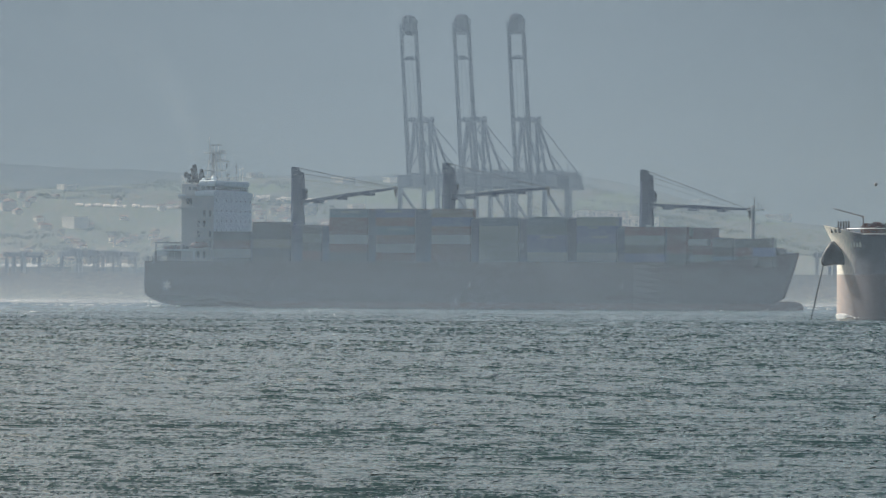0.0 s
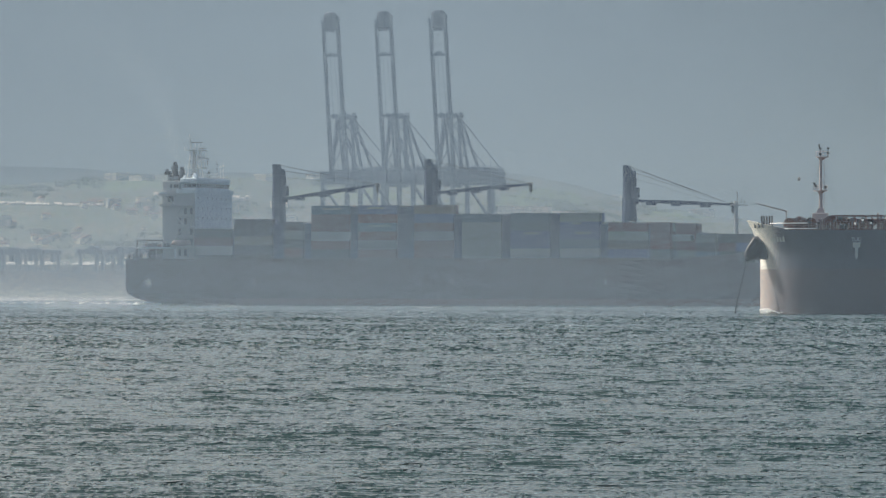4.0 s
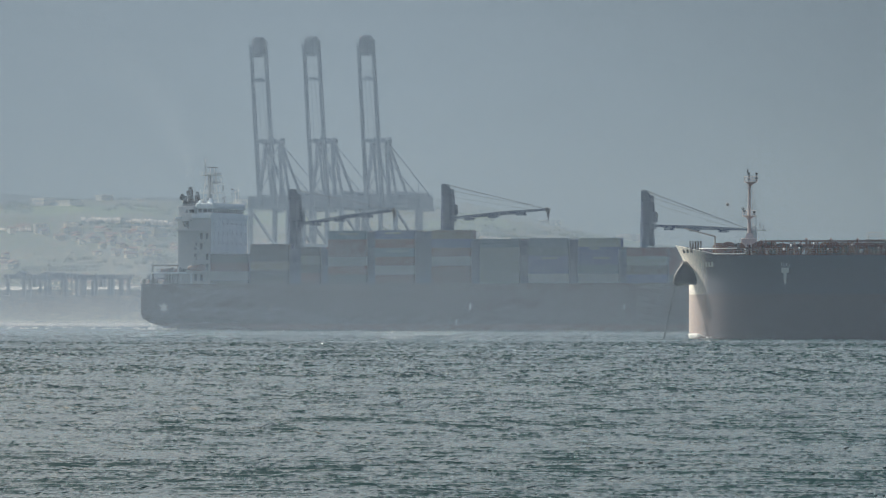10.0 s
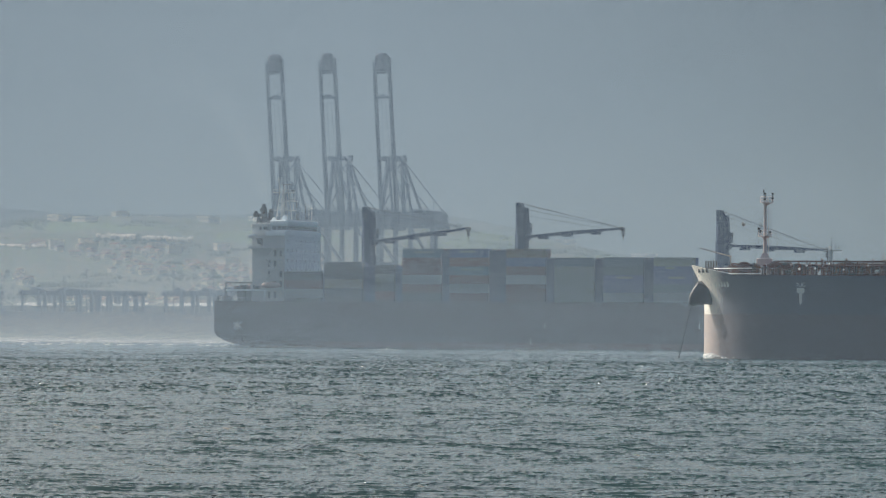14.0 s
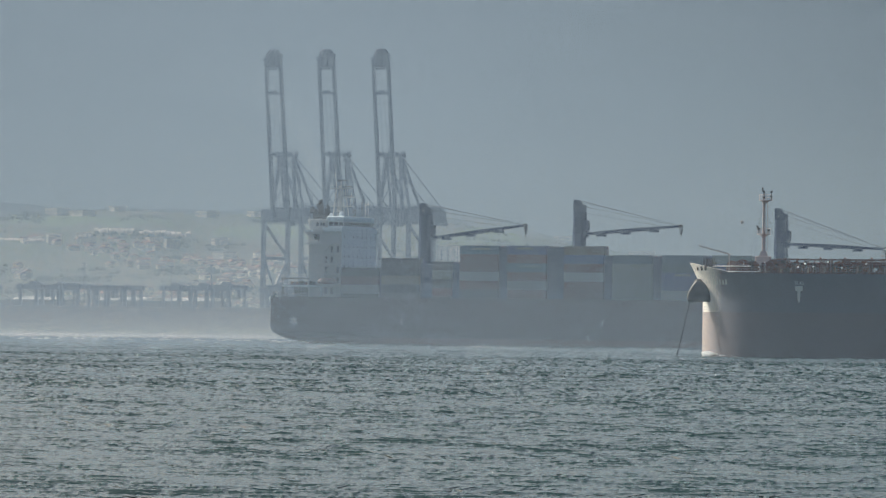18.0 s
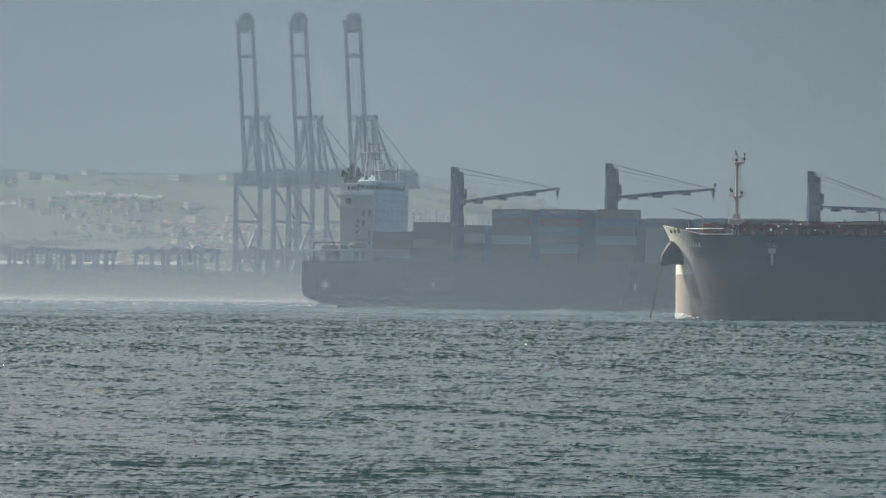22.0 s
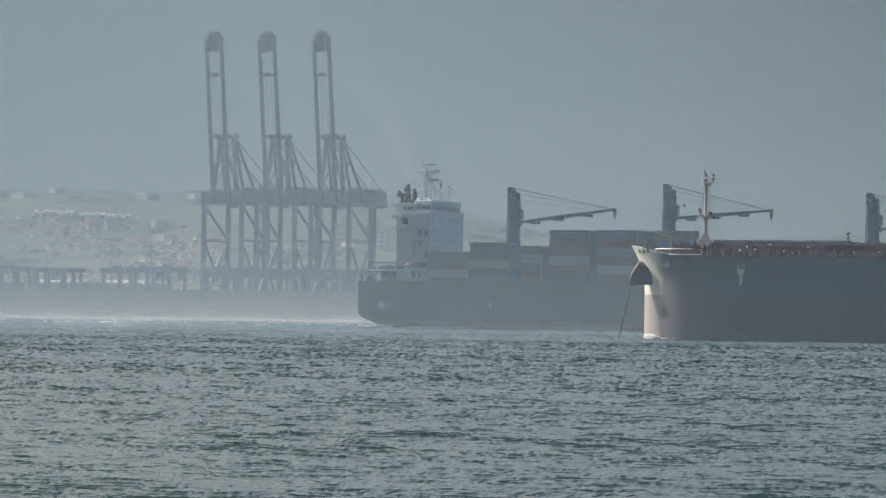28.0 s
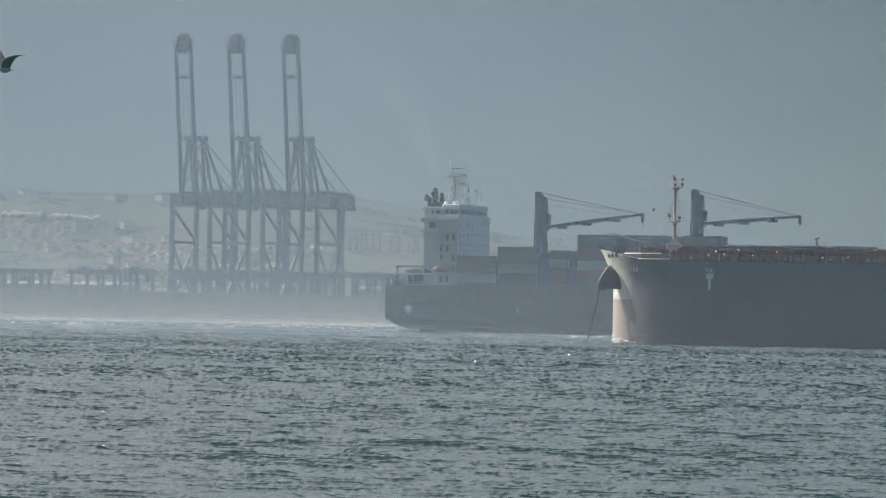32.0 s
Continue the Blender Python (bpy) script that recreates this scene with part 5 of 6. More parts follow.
    part("boom_head", loft(bmesh.new(), [[(0.4 + sx * a, -14.4 + sy * b, z) for sx, sy in ((-1, -0.5), (-0.5, -1), (0.5, -1), (1, -0.5), (1, 0.5), (0.5, 1), (-0.5, 1), (-1, 0.5))] for z, a, b in ((128.8, 3.0, 1.4), (129.6, 3.5, 1.9), (135.4, 3.5, 2.1), (136.8, 3.1, 1.8), (137.6, 2.3, 1.3), (137.9, 1.6, 0.8))]), M_CRANE, c, "dark sheave housing at the boom's head")
    part("head_platform", box(-4.9, -3.4, -15.6, -13.0, 132.2, 133.9, 0.15), M_PORT, c)
    part("head_platform", box(3.2, 4.9, -15.6, -13.0, 133.4, 135.6, 0.15), M_PORT, c)
    part("head_sheave", rod(bmesh.new(), (-2.4, -14.4, 128.4), (2.6, -14.4, 128.4), 0.8, n=10), M_PORT, c)
    part("apex_platform", box(-5.4, 5.4, 0.5, 7.5, 84.8, 86.4, 0.2), M_PORT, c)
    for x, y, w, h in ((-4.6, 2, 1.2, 1.2), (-1.5, 5, 1.8, 1.7), (2.2, 3, 1.4, 1.0), (4.4, 6, 1.0, 1.5)):
        part("apex_sheave", box(x - w, x + w, y - 0.8, y + 0.8, 86.3, 86.4 + h, 0.25), M_PORT, c)
    part("machinery_house", box(-4.8, 4.8, 34, 56, 59.5, 61.2, 0.3), M_PORT, c, "machinery house on the girder")
    part("girder_end", box(-4.4, 4.4, 60.5, 63.5, 52.0, 60.5, 0.4), M_PORT, c)
    part("end_bracket", loft(bmesh.new(), [[(-3.6, y, 52.2), (3.6, y, 52.2), (3.6, y, top), (-3.6, y, top)] for y, top in ((63.4, 60.0), (65.2, 56.6), (68.6, 52.9))]), M_PORT, c, "tapered bracket at the girder's landward end")
    part("end_post", box(-0.5, 0.5, 65.0, 66.0, 56.0, 60.2, 0.1), M_PORT, c)
    for x in (-4.6, 4.6):
        for z in (61.6, 62.4):
            part("walkway_rail", rod(bmesh.new(), (x, 2, z - 0.6), (x, 63, z - 0.6), 0.09, n=5), M_PORT, c)
        for k in range(16):
            part("rail_stanchion", rod(bmesh.new(), (x, 2.5 + 4 * k, 59.4), (x, 2.5 + 4 * k, 61.8), 0.09, n=5), M_PORT, c)
    part("trolley_cab", box(-1.5, 1.5, 12, 15, 50.5, 53, 0.2), M_PORT, c)
    part("lift_tower", box(H - 0.5, H + 1.9, 27, 31.8, 2, 52, 0.15), M_PORT, c)
    # white slanting bar added for a sun glint along the crane's side
    part("glint_bar", beam(bmesh.new(), (-H - 1.2, 2.5, 5), (-H - 1.2, 24, 28), 0.6, 0.6), M_BRIGHT, c, "white bar added for the sun's glint on a brace")
    part("walkway", box(-6.4, -5.0, -3, 66, 56.0, 56.4), M_PORT, c)
    bm = bmesh.new()
    for k in range(30):
        rod(bm, (-6.3, -3 + 2.35 * k, 56.4), (-6.3, -3 + 2.35 * k, 57.5), 0.07, n=4)
    rod(bm, (-6.3, -3, 57.5), (-6.3, 66, 57.5), 0.07, n=4)
    part("walkway_rail", bm, M_PORT, c)
    return c


def crane_pose(az, dist, up):
    head = Vector((dist * math.tan(radians(az)), dist, 0))
    land = Vector((math.sin(radians(-QUAY_TURN)), math.cos(radians(-QUAY_TURN)), 0))
    p = head + 14.4 * land
    return pose(p.x, p.y, 6 + up, 0, 0, QUAY_TURN)


first = quay_crane(crane_pose(-2.031, 2510, -0.4))
copy_thing(first, crane_pose(-1.4275, 2500, -0.4))
copy_thing(first, crane_pose(-0.8067, 2490, -0.6))


# yard gantries on the quay
def yard_gantry(kind):
    c = thing("yard_gantry", pose(0, 0, 0), "dark rubber-tyred yard gantry on the quay", "crane", "yard gantries on the quay")
    for x in (-4.4, 4.4):
        for y in (-9, 9):
            part("leg", box(x - 0.75, x + 0.75, y - 0.6, y + 0.6, 1.5, 17.2, 0.1), M_PORT, c)
            part("wheel_bogie", box(x - 1.4, x + 1.4, y - 0.8, y + 0.8, 0, 1.6, 0.2), M_STEEL, c)
        part("top_girder", box(x - 0.7, x + 0.7, -11, 11, 16.8, 18.6, 0.1), M_PORT, c)
    for y in (-9, 9):
        part("end_beam", box(-6.4, 6.4, y - 0.6, y + 0.6, 16.2, 18.4, 0.1), M_PORT, c)
    if kind == 0:
        part("trolley", loft(bmesh.new(), [[(x, y, z) for x, z in ((-3.0, 18.5), (4.4, 18.5), (3.6, 19.0), (1.9, 19.2), (0.6, 20.1), (-1.2, 19.9), (-1.6, 19.2))] for y in (-5, 0)]), M_PORT, c)
    elif kind == 1:
        part("trolley", box(-4.4, -1.0, -4, 1, 18.5, 19.3, 0.2), M_PORT, c)
        part("drive_box", box(-2.0, 0.4, -4, 1, 18.5, 18.9, 0.1), M_PORT, c)
    else:
        part("counter_leg", box(-1.6, 0.6, -9.4, -8.2, 1.0, 17.0, 0.1), M_PORT, c)
    part("cab", box(3.2, 5.0, 3.0, 5.0, 12.5, 16.6, 0.2), M_PORT, c)
    part("engine_box", box(-3.4, 3.0, 9.2, 10.6, 2.2, 5.2, 0.2), M_PORT, c)
    return c


g = random.Random(31)
units = [yard_gantry(k) for k in range(3)]
quay_line = lambda az, off: (lambda d: (d * math.tan(radians(az)), d))((2330 + off) / (1 + math.tan(radians(az)) * math.tan(radians(-QUAY_TURN))))
az, k = -7.6, 0
while az < 4.6:
    x, y = quay_line(az, 75 + g.uniform(-6, 6))
    mm = pose(x, y, 6.0 + g.uniform(-0.5, 0.4), 0, 0, QUAY_TURN + g.choice((0, 0, 0, 180)))
    if k < 3:
        units[k].matrix_basis = mm
    else:
        copy_thing(units[g.choice((0, 1, 1, 2, 2))], mm)
    az += 0.22 + g.choice((0, 0.03, 0.09, 0.09, 0.12, 0.4))
    k += 1
# warehouses behind the gantries, with pale low-pitched roofs
M_SHEET = mat("pale_metal_roof", (0.55, 0.55, 0.53), 0.4, wear=0.2, size=6)


M_SHED = mat("dull_green_cladding", (0.17, 0.19, 0.17), 0.8, wear=0.3, size=5)


def warehouse():
    c = thing("warehouse", pose(0, 0, 0), "long pale warehouse with a low-pitched metal roof", "warehouse", "warehouses behind the quay")
    part("wall", box(-13, 13, -14, 14, 0, 11.6, 0.1), M_SHED, c)
    part("roof", loft(bmesh.new(), [[(x, -14.6, 11.6), (x, 14.6, 11.6), (x, 10, 13.4), (x, -10, 13.0)] for x in (-13.4, 13.4)]), M_SHEET, c)
    for k in range(4):
        part("door", box(-13 + 7.5 * k, -8.5 + 7.5 * k, -14.08, -13.9, 0, 5.5), M_STEEL, c)
    return c


shed = warehouse()
for k, az in enumerate((-7.3, -6.25, -5.35, -4.55, -3.6, -2.85, 0.4)):
    x, y = quay_line(az, 190 + g.uniform(-20, 20))
    mm = pose(x, y, 6, 0, 0, QUAY_TURN + g.choice((0, 6, -8)))
    if k:
        copy_thing(shed, mm)
    else:
        shed.matrix_basis = mm
# boxes stacked under the gantries
g = random.Random(37)
for k in range(40):
    x, y = quay_line(g.uniform(-7.6, -1.0) if k % 3 else g.uniform(-1, 4), 62 + g.uniform(0, 24))
    st = thing("box_stack", pose(x, y, 6, 0, 0, QUAY_TURN), "stack of dark shipping containers on the quay", "containers", "container stacks on the quay")
    for tier in range(g.choice((1, 2, 3, 3))):
        for col in range(g.choice((1, 2))):
            key = g.choice("bdmrdg")
            part_of("container", TWENTY[key], PAINT[key], st, "", pose(-6.1 + 6.1 * col, -1.2, 2.6 * tier))
# flood-light masts
first_mast = None
for az, off in ((-5.35, 120), (-4.14, 60), (-3.15, 160), (-2.7, 90), (3.2, 110)):
    x, y = quay_line(az, off)
    if first_mast is None:
        first_mast = thing("light_mast", pose(x, y, 6), "tall thin floodlight mast on the quay", "lamp", "floodlight masts")
        part("pole", rod(bmesh.new(), (0, 0, 0), (0, 0, 29), 0.35, 0.2, 8), M_PORT, first_mast)
        part("lamp_ring", box(-1.1, 1.1, -0.5, 0.5, 28.6, 29.2, 0.1), M_PORT, first_mast)
        for sx in (-0.8, 0.8):
            part("floodlight", ball(0.32, 8, (sx, -0.6, 28.4)), M_CHROME, first_mast, smooth=True)
    else:
        copy_thing(first_mast, pose(x, y, 6))


# ---- hills and town ----
def land_height(x, y):
    t = (y - 3020) / 1700
    east = min(1, max(0, x / y / 0.07 + 0.25))
    base = 6 + 118 * (1 - 0.5 * east * east * (3 - 2 * east)) * max(0, t) ** 1.15
    return base + 16 * max(0.1, min(1, 2 * t)) * noise.noise((x * 0.0035, y * 0.003, 0.3)) + 5 * noise.noise((x * 0.012, y * 0.01, 1.7))


ny, nx = 70, 120
Y = np.linspace(3000, 4720, ny)[:, None] + np.zeros((1, nx))
X = np.linspace(-1, 1, nx)[None, :] * (0.17 * Y)
Z = np.array([[land_height(X[i, j], Y[i, j]) for j in range(nx)] for i in range(ny)])
land = tagged(new("hillside", grid_mesh("hillside", X, Y, Z, M_LAND)), "green and brown hillside above the port", "hill", kind="structure")


def house(w, d, h, label):
    c = thing("house", pose(0, 0, 0), label, "house", "houses on the hillside")
    part("wall", box(-w / 2, w / 2, -d / 2, d / 2, -4, h), M_WALL, c)
    part("roof", loft(bmesh.new(), [[(x, -d / 2 - 0.5, h), (x, d / 2 + 0.5, h), (x, 0, h + d * 0.28)] for x in (-w / 2 - 0.5, w / 2 + 0.5)]), M_ROOF, c)
    return c


g = random.Random(77)
kinds = [house(6, 5, 3.2, "pale hillside house with a tiled roof"), house(9, 6, 3.4, "broad pale house with a tiled roof"), house(5, 5, 4.6, "narrow plastered house with a tiled roof")]
for k in range(400):
    if k % 9 == 0:
        mid = (-7.8 + (14.5 if k % 27 == 0 else 7.0) * g.random(), 3090 + 950 * g.random() ** 1.2)
    az, d = mid[0] + g.gauss(0, 0.28), max(3060, mid[1] + g.gauss(0, 40))
    x = d * math.tan(radians(az))
    m = pose(x, d, land_height(x, d) - 0.3, 0, 0, g.choice((-60, -60, -50, -65, 15, 30)) + g.uniform(-8, 8))
    if k < 3:
        kinds[k].matrix_basis = m
    else:
        copy_thing(kinds[g.randrange(3)], m)


def apartment(az, elev, length, tall, label, floors, tint, turn=-60):
    dist = 3060
    while dist < 4600 and land_height(dist * math.tan(radians(az)), dist) - 3 < dist * math.tan(radians(elev)):
        dist += 10
    x = dist * math.tan(radians(az))
    c = thing("apartment_block", pose(x, dist, land_height(x, dist) + 0.8, 0, 0, turn), label, "building")
    part("wall", box(-length / 2, length / 2, -6, 6, -1.5, tall, 0.1), tint, c)
    part("roof", box(-length / 2 - 0.4, length / 2 + 0.4, -6.4, 6.4, tall, tall + 0.5), tint, c)
    for f in range(floors):
        for k in range(int(length / 5)):
            x = -length / 2 + 2.5 + 5 * k
            part("window", box(x - 0.6, x + 0.6, -6.06, -5.9, 1.2 + f * 3.2, 2.7 + f * 3.2), M_GLASS, c)
    return c


M_PALE = mat("pale_pink_render", (0.92, 0.83, 0.75), 0.8, wear=0.25, size=5)
for az, elev, length, tall, label, floors, tint in (
        (-5.8, 0.75, 22, 7, "pale block of flats", 2, M_WALL), (-2.55, 0.75, 18, 8, "pale block of flats", 2, M_WALL), (-6.6, 0.95, 20, 5, "pale block of flats", 1, M_PALE), (2.2, 0.95, 26, 5, "pale block of flats", 1, M_PALE),
        (-4.49, 0.95, 4, 6.5, "slim white tower on the hillside", 2, M_WALL), (-4.15, 0.96, 3, 7.5, "slim white tower on the hillside", 2, M_WALL), (-4.10, 0.95, 3, 5.5, "slim white tower on the hillside", 2, M_WALL), (-3.155, 0.92, 7, 6.0, "small white tower house", 2, M_WALL),
        (-3.36, 1.0, 9, 2.2, "small bright white house", 0, M_PALE), (-2.61, 0.97, 8, 4.0, "small bright white house", 1, M_PALE), (-4.46, 1.29, 24, 4.5, "pale villa high on the slope", 1, M_WALL), (-3.42, 1.36, 14, 3.5, "pale villa high on the slope", 1, M_WALL),
        (-2.76, 1.28, 22, 4.0, "pale villa high on the slope", 1, M_WALL), (-3.77, 1.34, 10, 3.0, "pale villa high on the slope", 1, M_WALL), (-4.17, 1.28, 26, 3.0, "pale villa high on the slope", 1, M_WALL), (-2.2, 1.3, 14, 3.0, "pale villa high on the slope", 1, M_WALL),
        (1.3, 1.2, 18, 3.0, "pale villa high on the slope", 1, M_WALL), (-5.9, 1.2, 16, 3.0, "pale villa high on the slope", 1, M_WALL)):
    apartment(az, elev, length, tall, label, floors, tint)
for az, elev, length, tall, floors in ((-0.02, 0.74, 11, 15, 4), (0.17, 0.76, 12, 13, 4), (0.38, 0.75, 13, 14, 4), (0.58, 0.73, 12, 12, 3), (0.75, 0.74, 10, 10, 3)):
    apartment(az, elev, length, tall, "white stepped apartment block above the quay", floors, M_PALE, -12)


def slope_at(az, elev):
    """The place on the hillside seen from the beach at a bearing and a height in degrees."""
    d = 3060
    while d < 4640 and land_height(d * math.tan(radians(az)), d) - 3 < d * math.tan(radians(elev)):
        d += 6
    return d


def meadow(az0, az1, elev0, elev1, label):
    """A pasture lying on the slope."""
    nu, nv = 24, 9
    X, Y, Z = (np.zeros((nv, nu)) for _ in range(3))
    for j in range(nu):
        az = az0 + (az1 - az0) * j / (nu - 1)
        edge = math.sin(math.pi * (j + 0.4) / nu) ** 0.4
        near = slope_at(az, elev0 + 0.02 * math.sin(7 * j))
        far = near + (slope_at(az, elev1) - near) * edge
        for i in range(nv):
            Y[i, j] = near + (far - near) * i / (nv - 1)
            X[i, j] = Y[i, j] * math.tan(radians(az))
            Z[i, j] = land_height(X[i, j], Y[i, j]) + 0.5
    return tagged(new("meadow", grid_mesh("meadow", X, Y, Z, M_GRASS)), label, "field", kind="structure")


M_GRASS = mat("pale_pasture", (0.085, 0.14, 0.06), 0.95, wear=0.6, size=40, dirt=(0.10, 0.14, 0.06))
meadow(-0.1, 0.85, 1.0, 1.2, "pale green pasture on the slope above the port")
meadow(-5.0, -3.1, 1.17, 1.27, "long pale green pasture above the town")
meadow(-2.7, -1.2, 1.05, 1.2, "green pasture on the hillside")
meadow(1.6, 3.4, 0.85, 1.0, "green pasture on the hillside")


def terrace(az0, az1, elev0, elev1, step, seed, low, high, roof, label):
    """A row of small pale houses built against one another along the slope."""
    g = random.Random(seed)
    c = thing("terrace_row", pose(0, 0, 0), label, "houses")
    az = az0
    while az < az1:
        want = elev0 + (elev1 - elev0) * (az - az0) / (az1 - az0)
        dist = 3060
        while dist < 4600 and land_height(dist * math.tan(radians(az)), dist) - 3 < dist * math.tan(radians(want)):
            dist += 8
        x, h = dist * math.tan(radians(az)), g.uniform(low, high)
        w = 0.5 * radians(step) * dist * g.uniform(0.8, 1.0)
        unit = part("terraced_house", box(-w, w, -3.5, 3.5, -2.5, h), M_WALL, c, "", pose(x, dist, land_height(x, dist), 0, 0, g.uniform(-14, 2)))
        part("roof", loft(bmesh.new(), [[(xx, -3.9, h - 0.1), (xx, 3.9, h - 0.1), (xx, 0, h + roof * g.uniform(0.8, 1.2))] for xx in (-w, w)]), M_PALE, unit, "pale sunlit roof")
        az += step * g.uniform(0.95, 1.25)


terrace(-4.01, -3.56, 1.09, 1.075, 0.05, 3, 1.2, 3.0, 2.0, "long row of small pale sunlit terraced houses")
terrace(-3.50, -2.93, 1.075, 1.045, 0.055, 4, 1.0, 2.6, 1.8, "long row of small pale sunlit terraced houses")
terrace(-5.12, -4.62, 0.995, 0.985, 0.09, 5, 0.4, 0.5, 1.3, "long low row of white sheds on the hill")
terrace(-5.76, -5.26, 1.01, 1.0, 0.09, 6, 0.4, 0.5, 1.3, "long low row of white sheds on the hill")
ico = bmesh.new()
bmesh.ops.create_icosphere(ico, subdivisions=1, radius=1)
ico.verts.ensure_lookup_table()
ball_co = np.array([v.co[:] for v in ico.verts])
ball_fc = [[v.index for v in f.verts] for f in ico.faces]
ico.free()
ng = np.random.default_rng(9)
co, fc = [], []
for k in range(2600):
    if k % 20 == 0:
        mid = (g.uniform(-8, 8), 3070 + 1450 * g.random() ** 1.3)
    az, d = mid[0] + g.gauss(0, 0.22), max(3060, mid[1] + g.gauss(0, 30))
    x = d * math.tan(radians(az))
    z = land_height(x, d)
    for q in range(4):
        r = g.uniform(0.6, 1.7)
        o = len(co) * len(ball_co)
        co.append(ball_co * r + ng.uniform(-0.3, 0.3, ball_co.shape) * r + (x + g.uniform(-6, 6), d + g.uniform(-4, 4), z + r * 0.6))
        fc += [[i + o for i in f] for f in ball_fc]
me = bpy.data.meshes.new("woods")
me.from_pydata(np.concatenate(co).tolist(), [], fc)
me.materials.append(M_TREE)
tagged(new("woods", me), "scattered dark trees on the hillside", "trees", kind="stuff")

# ---- glint facets: small smooth faces added on the sea, each tilted to flash the sun into the camera ----
def glint_group(seed, count, near, far, size=0.9, left=-7.2, right=7.2):
    g = random.Random(seed)
    to_sun = Vector((math.sin(radians(SUN_TURN)) * math.cos(radians(SUN_HEIGHT)), math.cos(radians(SUN_TURN)) * math.cos(radians(SUN_HEIGHT)), math.sin(radians(SUN_HEIGHT))))
    bm = bmesh.new()
    for k in range(count):
        d = 1 / g.uniform(1 / far, 1 / near)
        c = Vector((d * math.tan(radians(g.uniform(left, right))), d, WATER + 0.24 + 0.00006 * d))
        n = (to_sun + (EYE - c).normalized()).normalized()
        u = n.cross(Vector((0, 0, 1))).normalized()
        v = n.cross(u)
        w, h = size * d / 8900 * g.uniform(0.2, 0.8), size * d / 8900 * g.uniform(0.15, 0.42)
        q = [c + w * math.cos(a) * u + h * math.sin(a) * v for a in (0, 1.05, 2.09, 3.14, 4.19, 5.24)]
        top = bm.verts.new(c + 0.1 * h * n)
        ring = [bm.verts.new(p) for p in q]
        for i in range(6):
            bm.faces.new((ring[i], ring[(i + 1) % 6], top))
    for f in bm.faces:
        f.smooth = True
    me = bpy.data.meshes.new("glint_facets")
    bm.to_mesh(me)
    bm.free()
    me.materials.append(M_GLINT)
    return tagged(new("glint_facets", me), "small facets tilted to flash the sun at the camera", "waves", "sunlit wave crests", "stuff")


M_GLINT = mat("glint_facet_water", (0.012, 0.05, 0.05), 0.22, wear=0.3)
GLINTS = [glint_group(40 + k, 58, 110 if k % 6 == 0 else 330, 1300) for k in range(17)] + [glint_group(70 + k, 900, 1250, 2180, 0.64) for k in range(4)] + [glint_group(90 + k, 1700, 820, 1700, 0.36) for k in range(4)]

# ---- gull ----
gull = thing("seagull", pose(0, 150, 30), "white and grey gull gliding past with spread wings", "bird")
M_GULL = mat("white_feathers", (0.6, 0.6, 0.6), 0.8, wear=0.3, size=0.3)
M_WING = mat("grey_feathers", (0.42, 0.42, 0.42), 0.8, wear=0.5, size=0.2, dirt=(0.05, 0.05, 0.05))
rings = []
for x, r, zc in ((-0.30, 0.012, 0.01), (-0.26, 0.035, 0.01), (-0.21, 0.05, 0.01), (-0.15, 0.045, 0.0), (-0.05, 0.075, -0.01), (0.06, 0.08, -0.01), (0.17, 0.05, 0.0), (0.27, 0.02, 0.01)):
    rings.append([(0.74 * x, r * math.cos(a), zc + r * math.sin(a)) for a in np.linspace(0, 6.283, 10, endpoint=False)])
body = part("body", loft(bmesh.new(), rings), M_GULL, gull, "pale rounded body", smooth=True)
part("beak", rod(bmesh.new(), (-0.215, 0, 0.005), (-0.27, 0, -0.01), 0.014, 0.004, 6), M_ORANGE, gull)
part("tail", loft(bmesh.new(), [[(0.18, -0.05, 0.0), (0.18, 0.05, 0.0), (0.18, 0.05, 0.02), (0.18, -0.05, 0.02)], [(0.29, -0.09, 0.0), (0.29, 0.09, 0.0), (0.29, 0.09, 0.012), (0.29, -0.09, 0.012)]]), M_GULL, gull)
WINGS = []
for s in (-1, 1):
    rings = []
    for y, lead, trail, z in ((0.0, -0.12, 0.13, 0.0), (0.16, -0.16, 0.12, 0.05), (0.31, -0.14, 0.11, 0.055), (0.47, -0.04, 0.12, 0.02), (0.61, 0.09, 0.17, -0.05), (0.68, 0.16, 0.185, -0.08)):
        rings.append([(lead, s * y, z), (0.5 * (lead + trail), s * y, z + 0.018), (trail, s * y, z), (0.5 * (lead + trail), s * y, z - 0.006)])
    bm = loft(bmesh.new(), rings)
    bmesh.ops.recalc_face_normals(bm, faces=bm.faces[:])
    WINGS.append(part("wing", bm, M_WING, gull, "long dark-tipped wing", m=pose(0, s * 0.05, 0.03)))


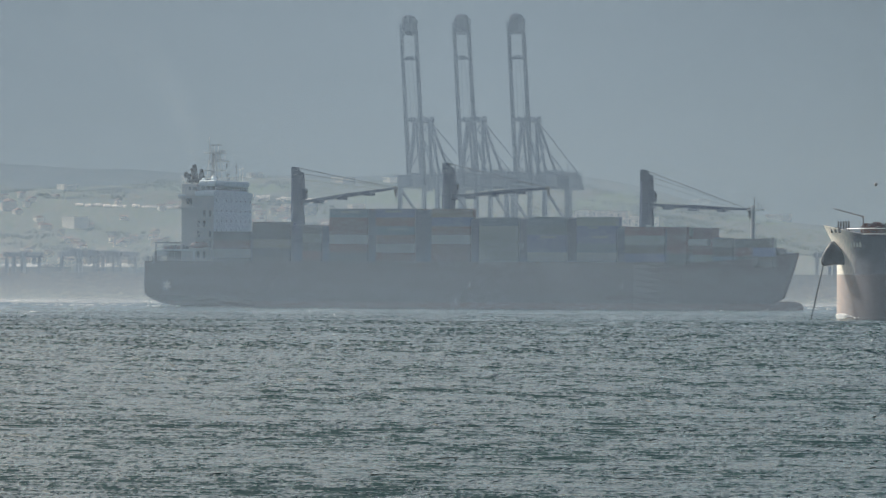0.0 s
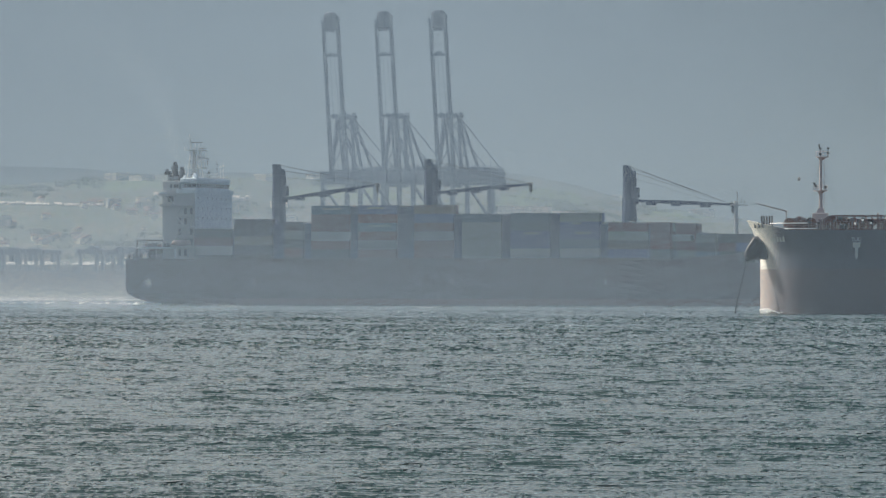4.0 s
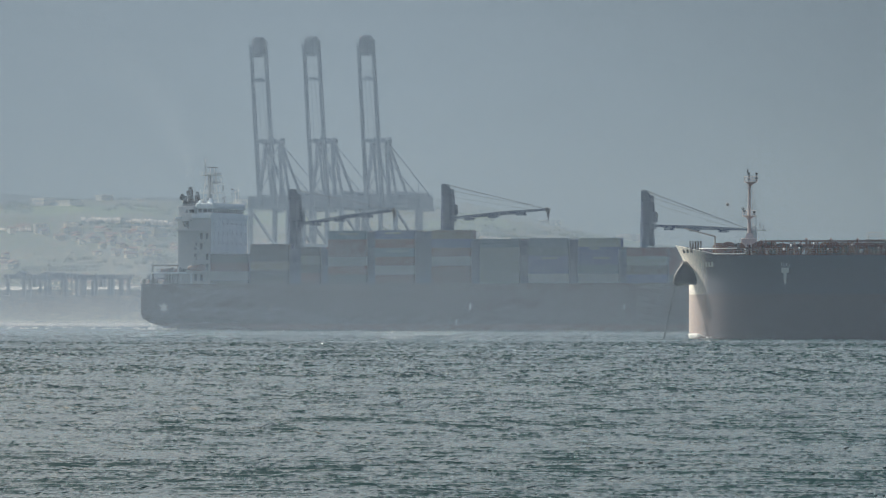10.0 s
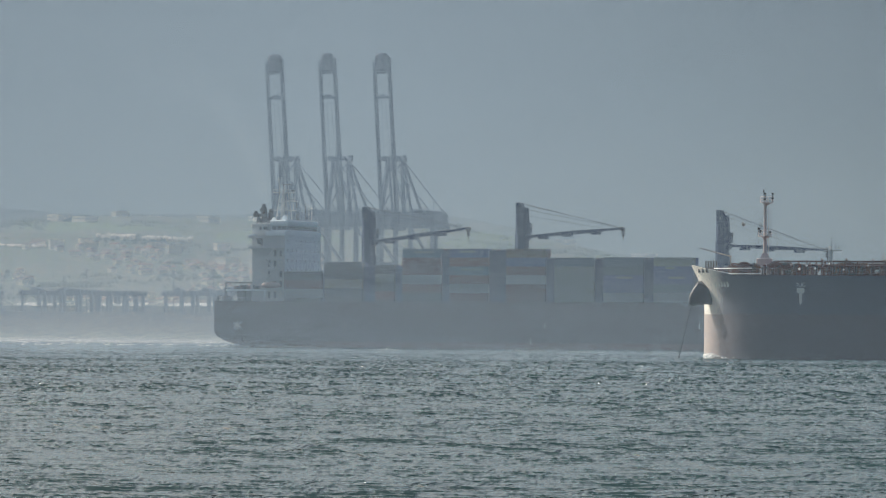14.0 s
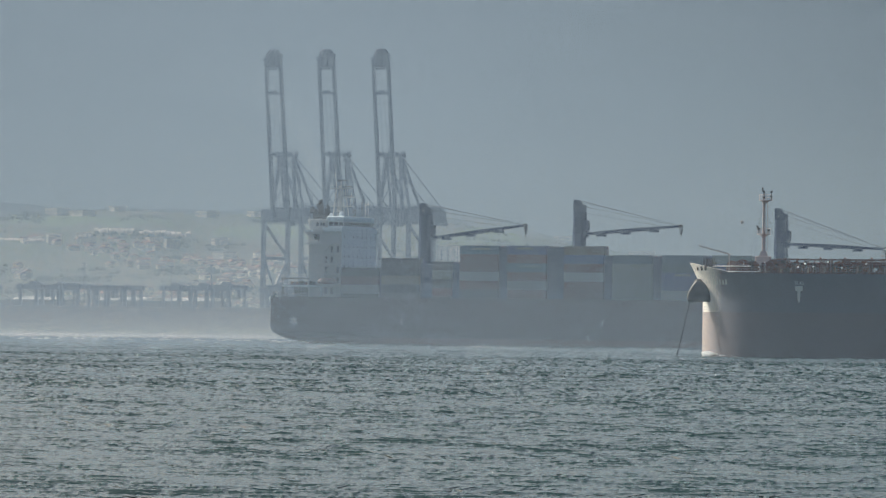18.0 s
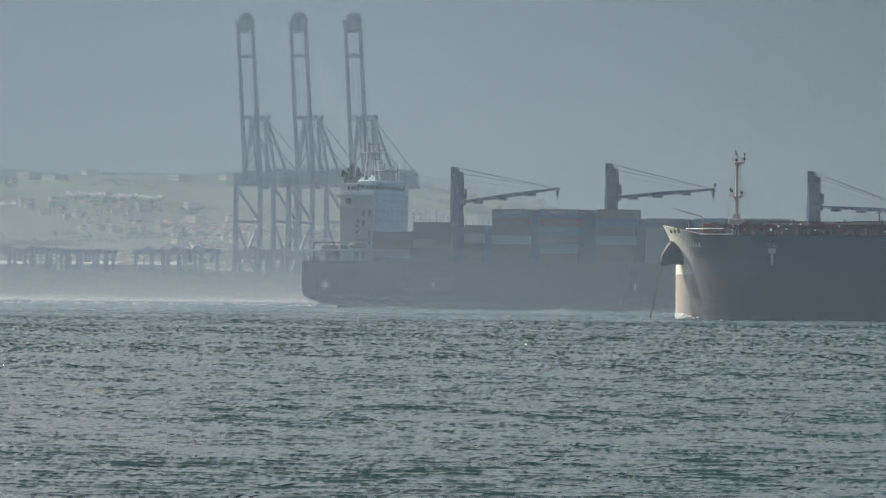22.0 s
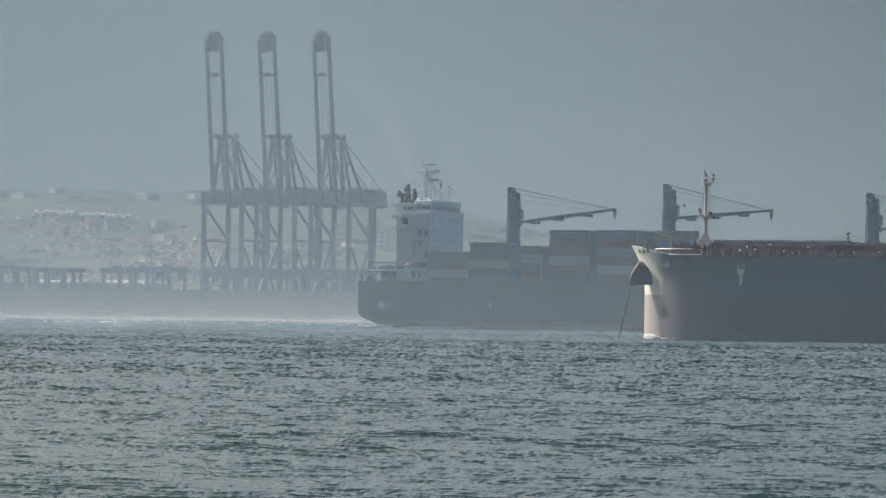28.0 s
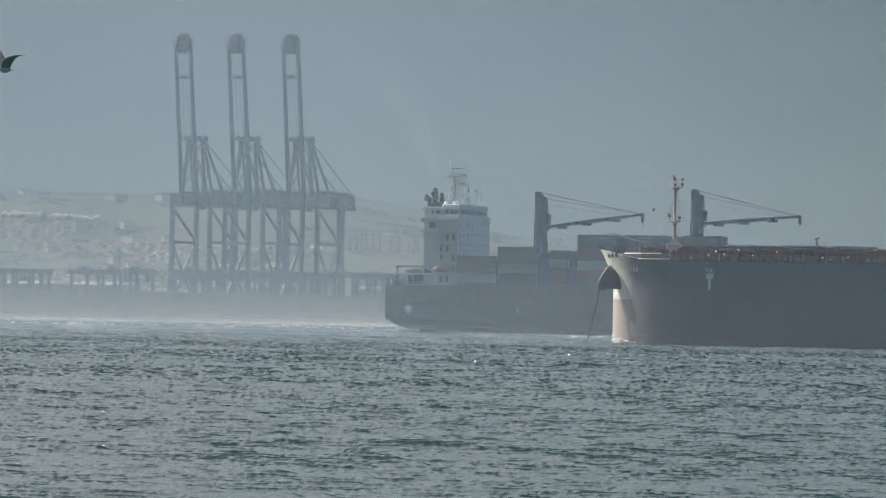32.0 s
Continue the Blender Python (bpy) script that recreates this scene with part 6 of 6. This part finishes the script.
def motions():
    # the ship crosses, its track and heading fitted to the camera's view
    rows = []
    for t in range(0, 33, 4):
        s = 4.45 * t
        rows.append((t, pose(-121.76 + s * math.cos(radians(3.14)), 1530 - s * math.sin(radians(3.14)), 0, 0, 0, SHIP_TURN - 0.0443 * t)))
    walk(ship, rows)
    walk(stern, rows)
    walk(tanker, [(t, pose(TANKER_AT.x + 0.0305 * (t - 16), 880, 0.0, 0, 0, -8)) for t in (0, 8, 16, 24, 32)])
    walk(wash, [(t, pose(TANKER_AT.x + 0.0305 * (t - 16), 880, 0.06 * math.sin(1.3 * t), 0, 0, -8)) for t in range(0, 33, 1)])
    walk(sea, [(t, pose(0.25 * (t - 16), -1.45 * t, 0.02 * math.sin(0.9 * t))) for t in range(0, 33, 2)])
    for k, gl in enumerate(GLINTS):
        walk(gl, [(q / 4, pose(0.02 * q, -0.1 * q, 0.36 * math.sin((0.9 + 0.13 * k) * q + 2.1 * k) - 0.1)) for q in range(129)])
    walk(gull, [(t, pose(x, y, z, rx, ry, rz)) for t, x, y, z, rx, ry, rz in GULL])
    for w, s in zip(WINGS, (-1, 1)):
        walk(w, [(t, pose(0, s * 0.05, 0.03, s * up, 0, 0)) for t, up in FLAP])


GULL = [
    (0, 35.471, 120.0, 22.123, 8, 4, 37),
    (30, 20.271, 120.0, 17.323, 8, 4, 37),
    (31.3, -0.529, 120.0, 10.923, 8, 4, 37),
    (31.4, -2.104, 120.0, 10.534, 8, 4, 37),
    (31.5, -3.005, 120.0, 10.267, 8, 4, 37),
    (31.6, -4.291, 120.0, 9.850, 8, 4, 37),
    (31.7, -5.160, 120.0, 9.619, 8, 4, 37),
    (31.8, -6.434, 120.0, 9.326, 8, 4, 37),
    (31.9, -7.263, 120.0, 9.097, 8, 4, 37),
    (32, -8.50, 120.0, 8.78, 8, 4, 37),
]
FLAP = [(0, 4), (31.0, 4), (31.3, 6), (31.5, 4), (31.6, 0), (31.7, -8), (31.8, -30), (31.9, 12), (32.0, 44)]
motions()
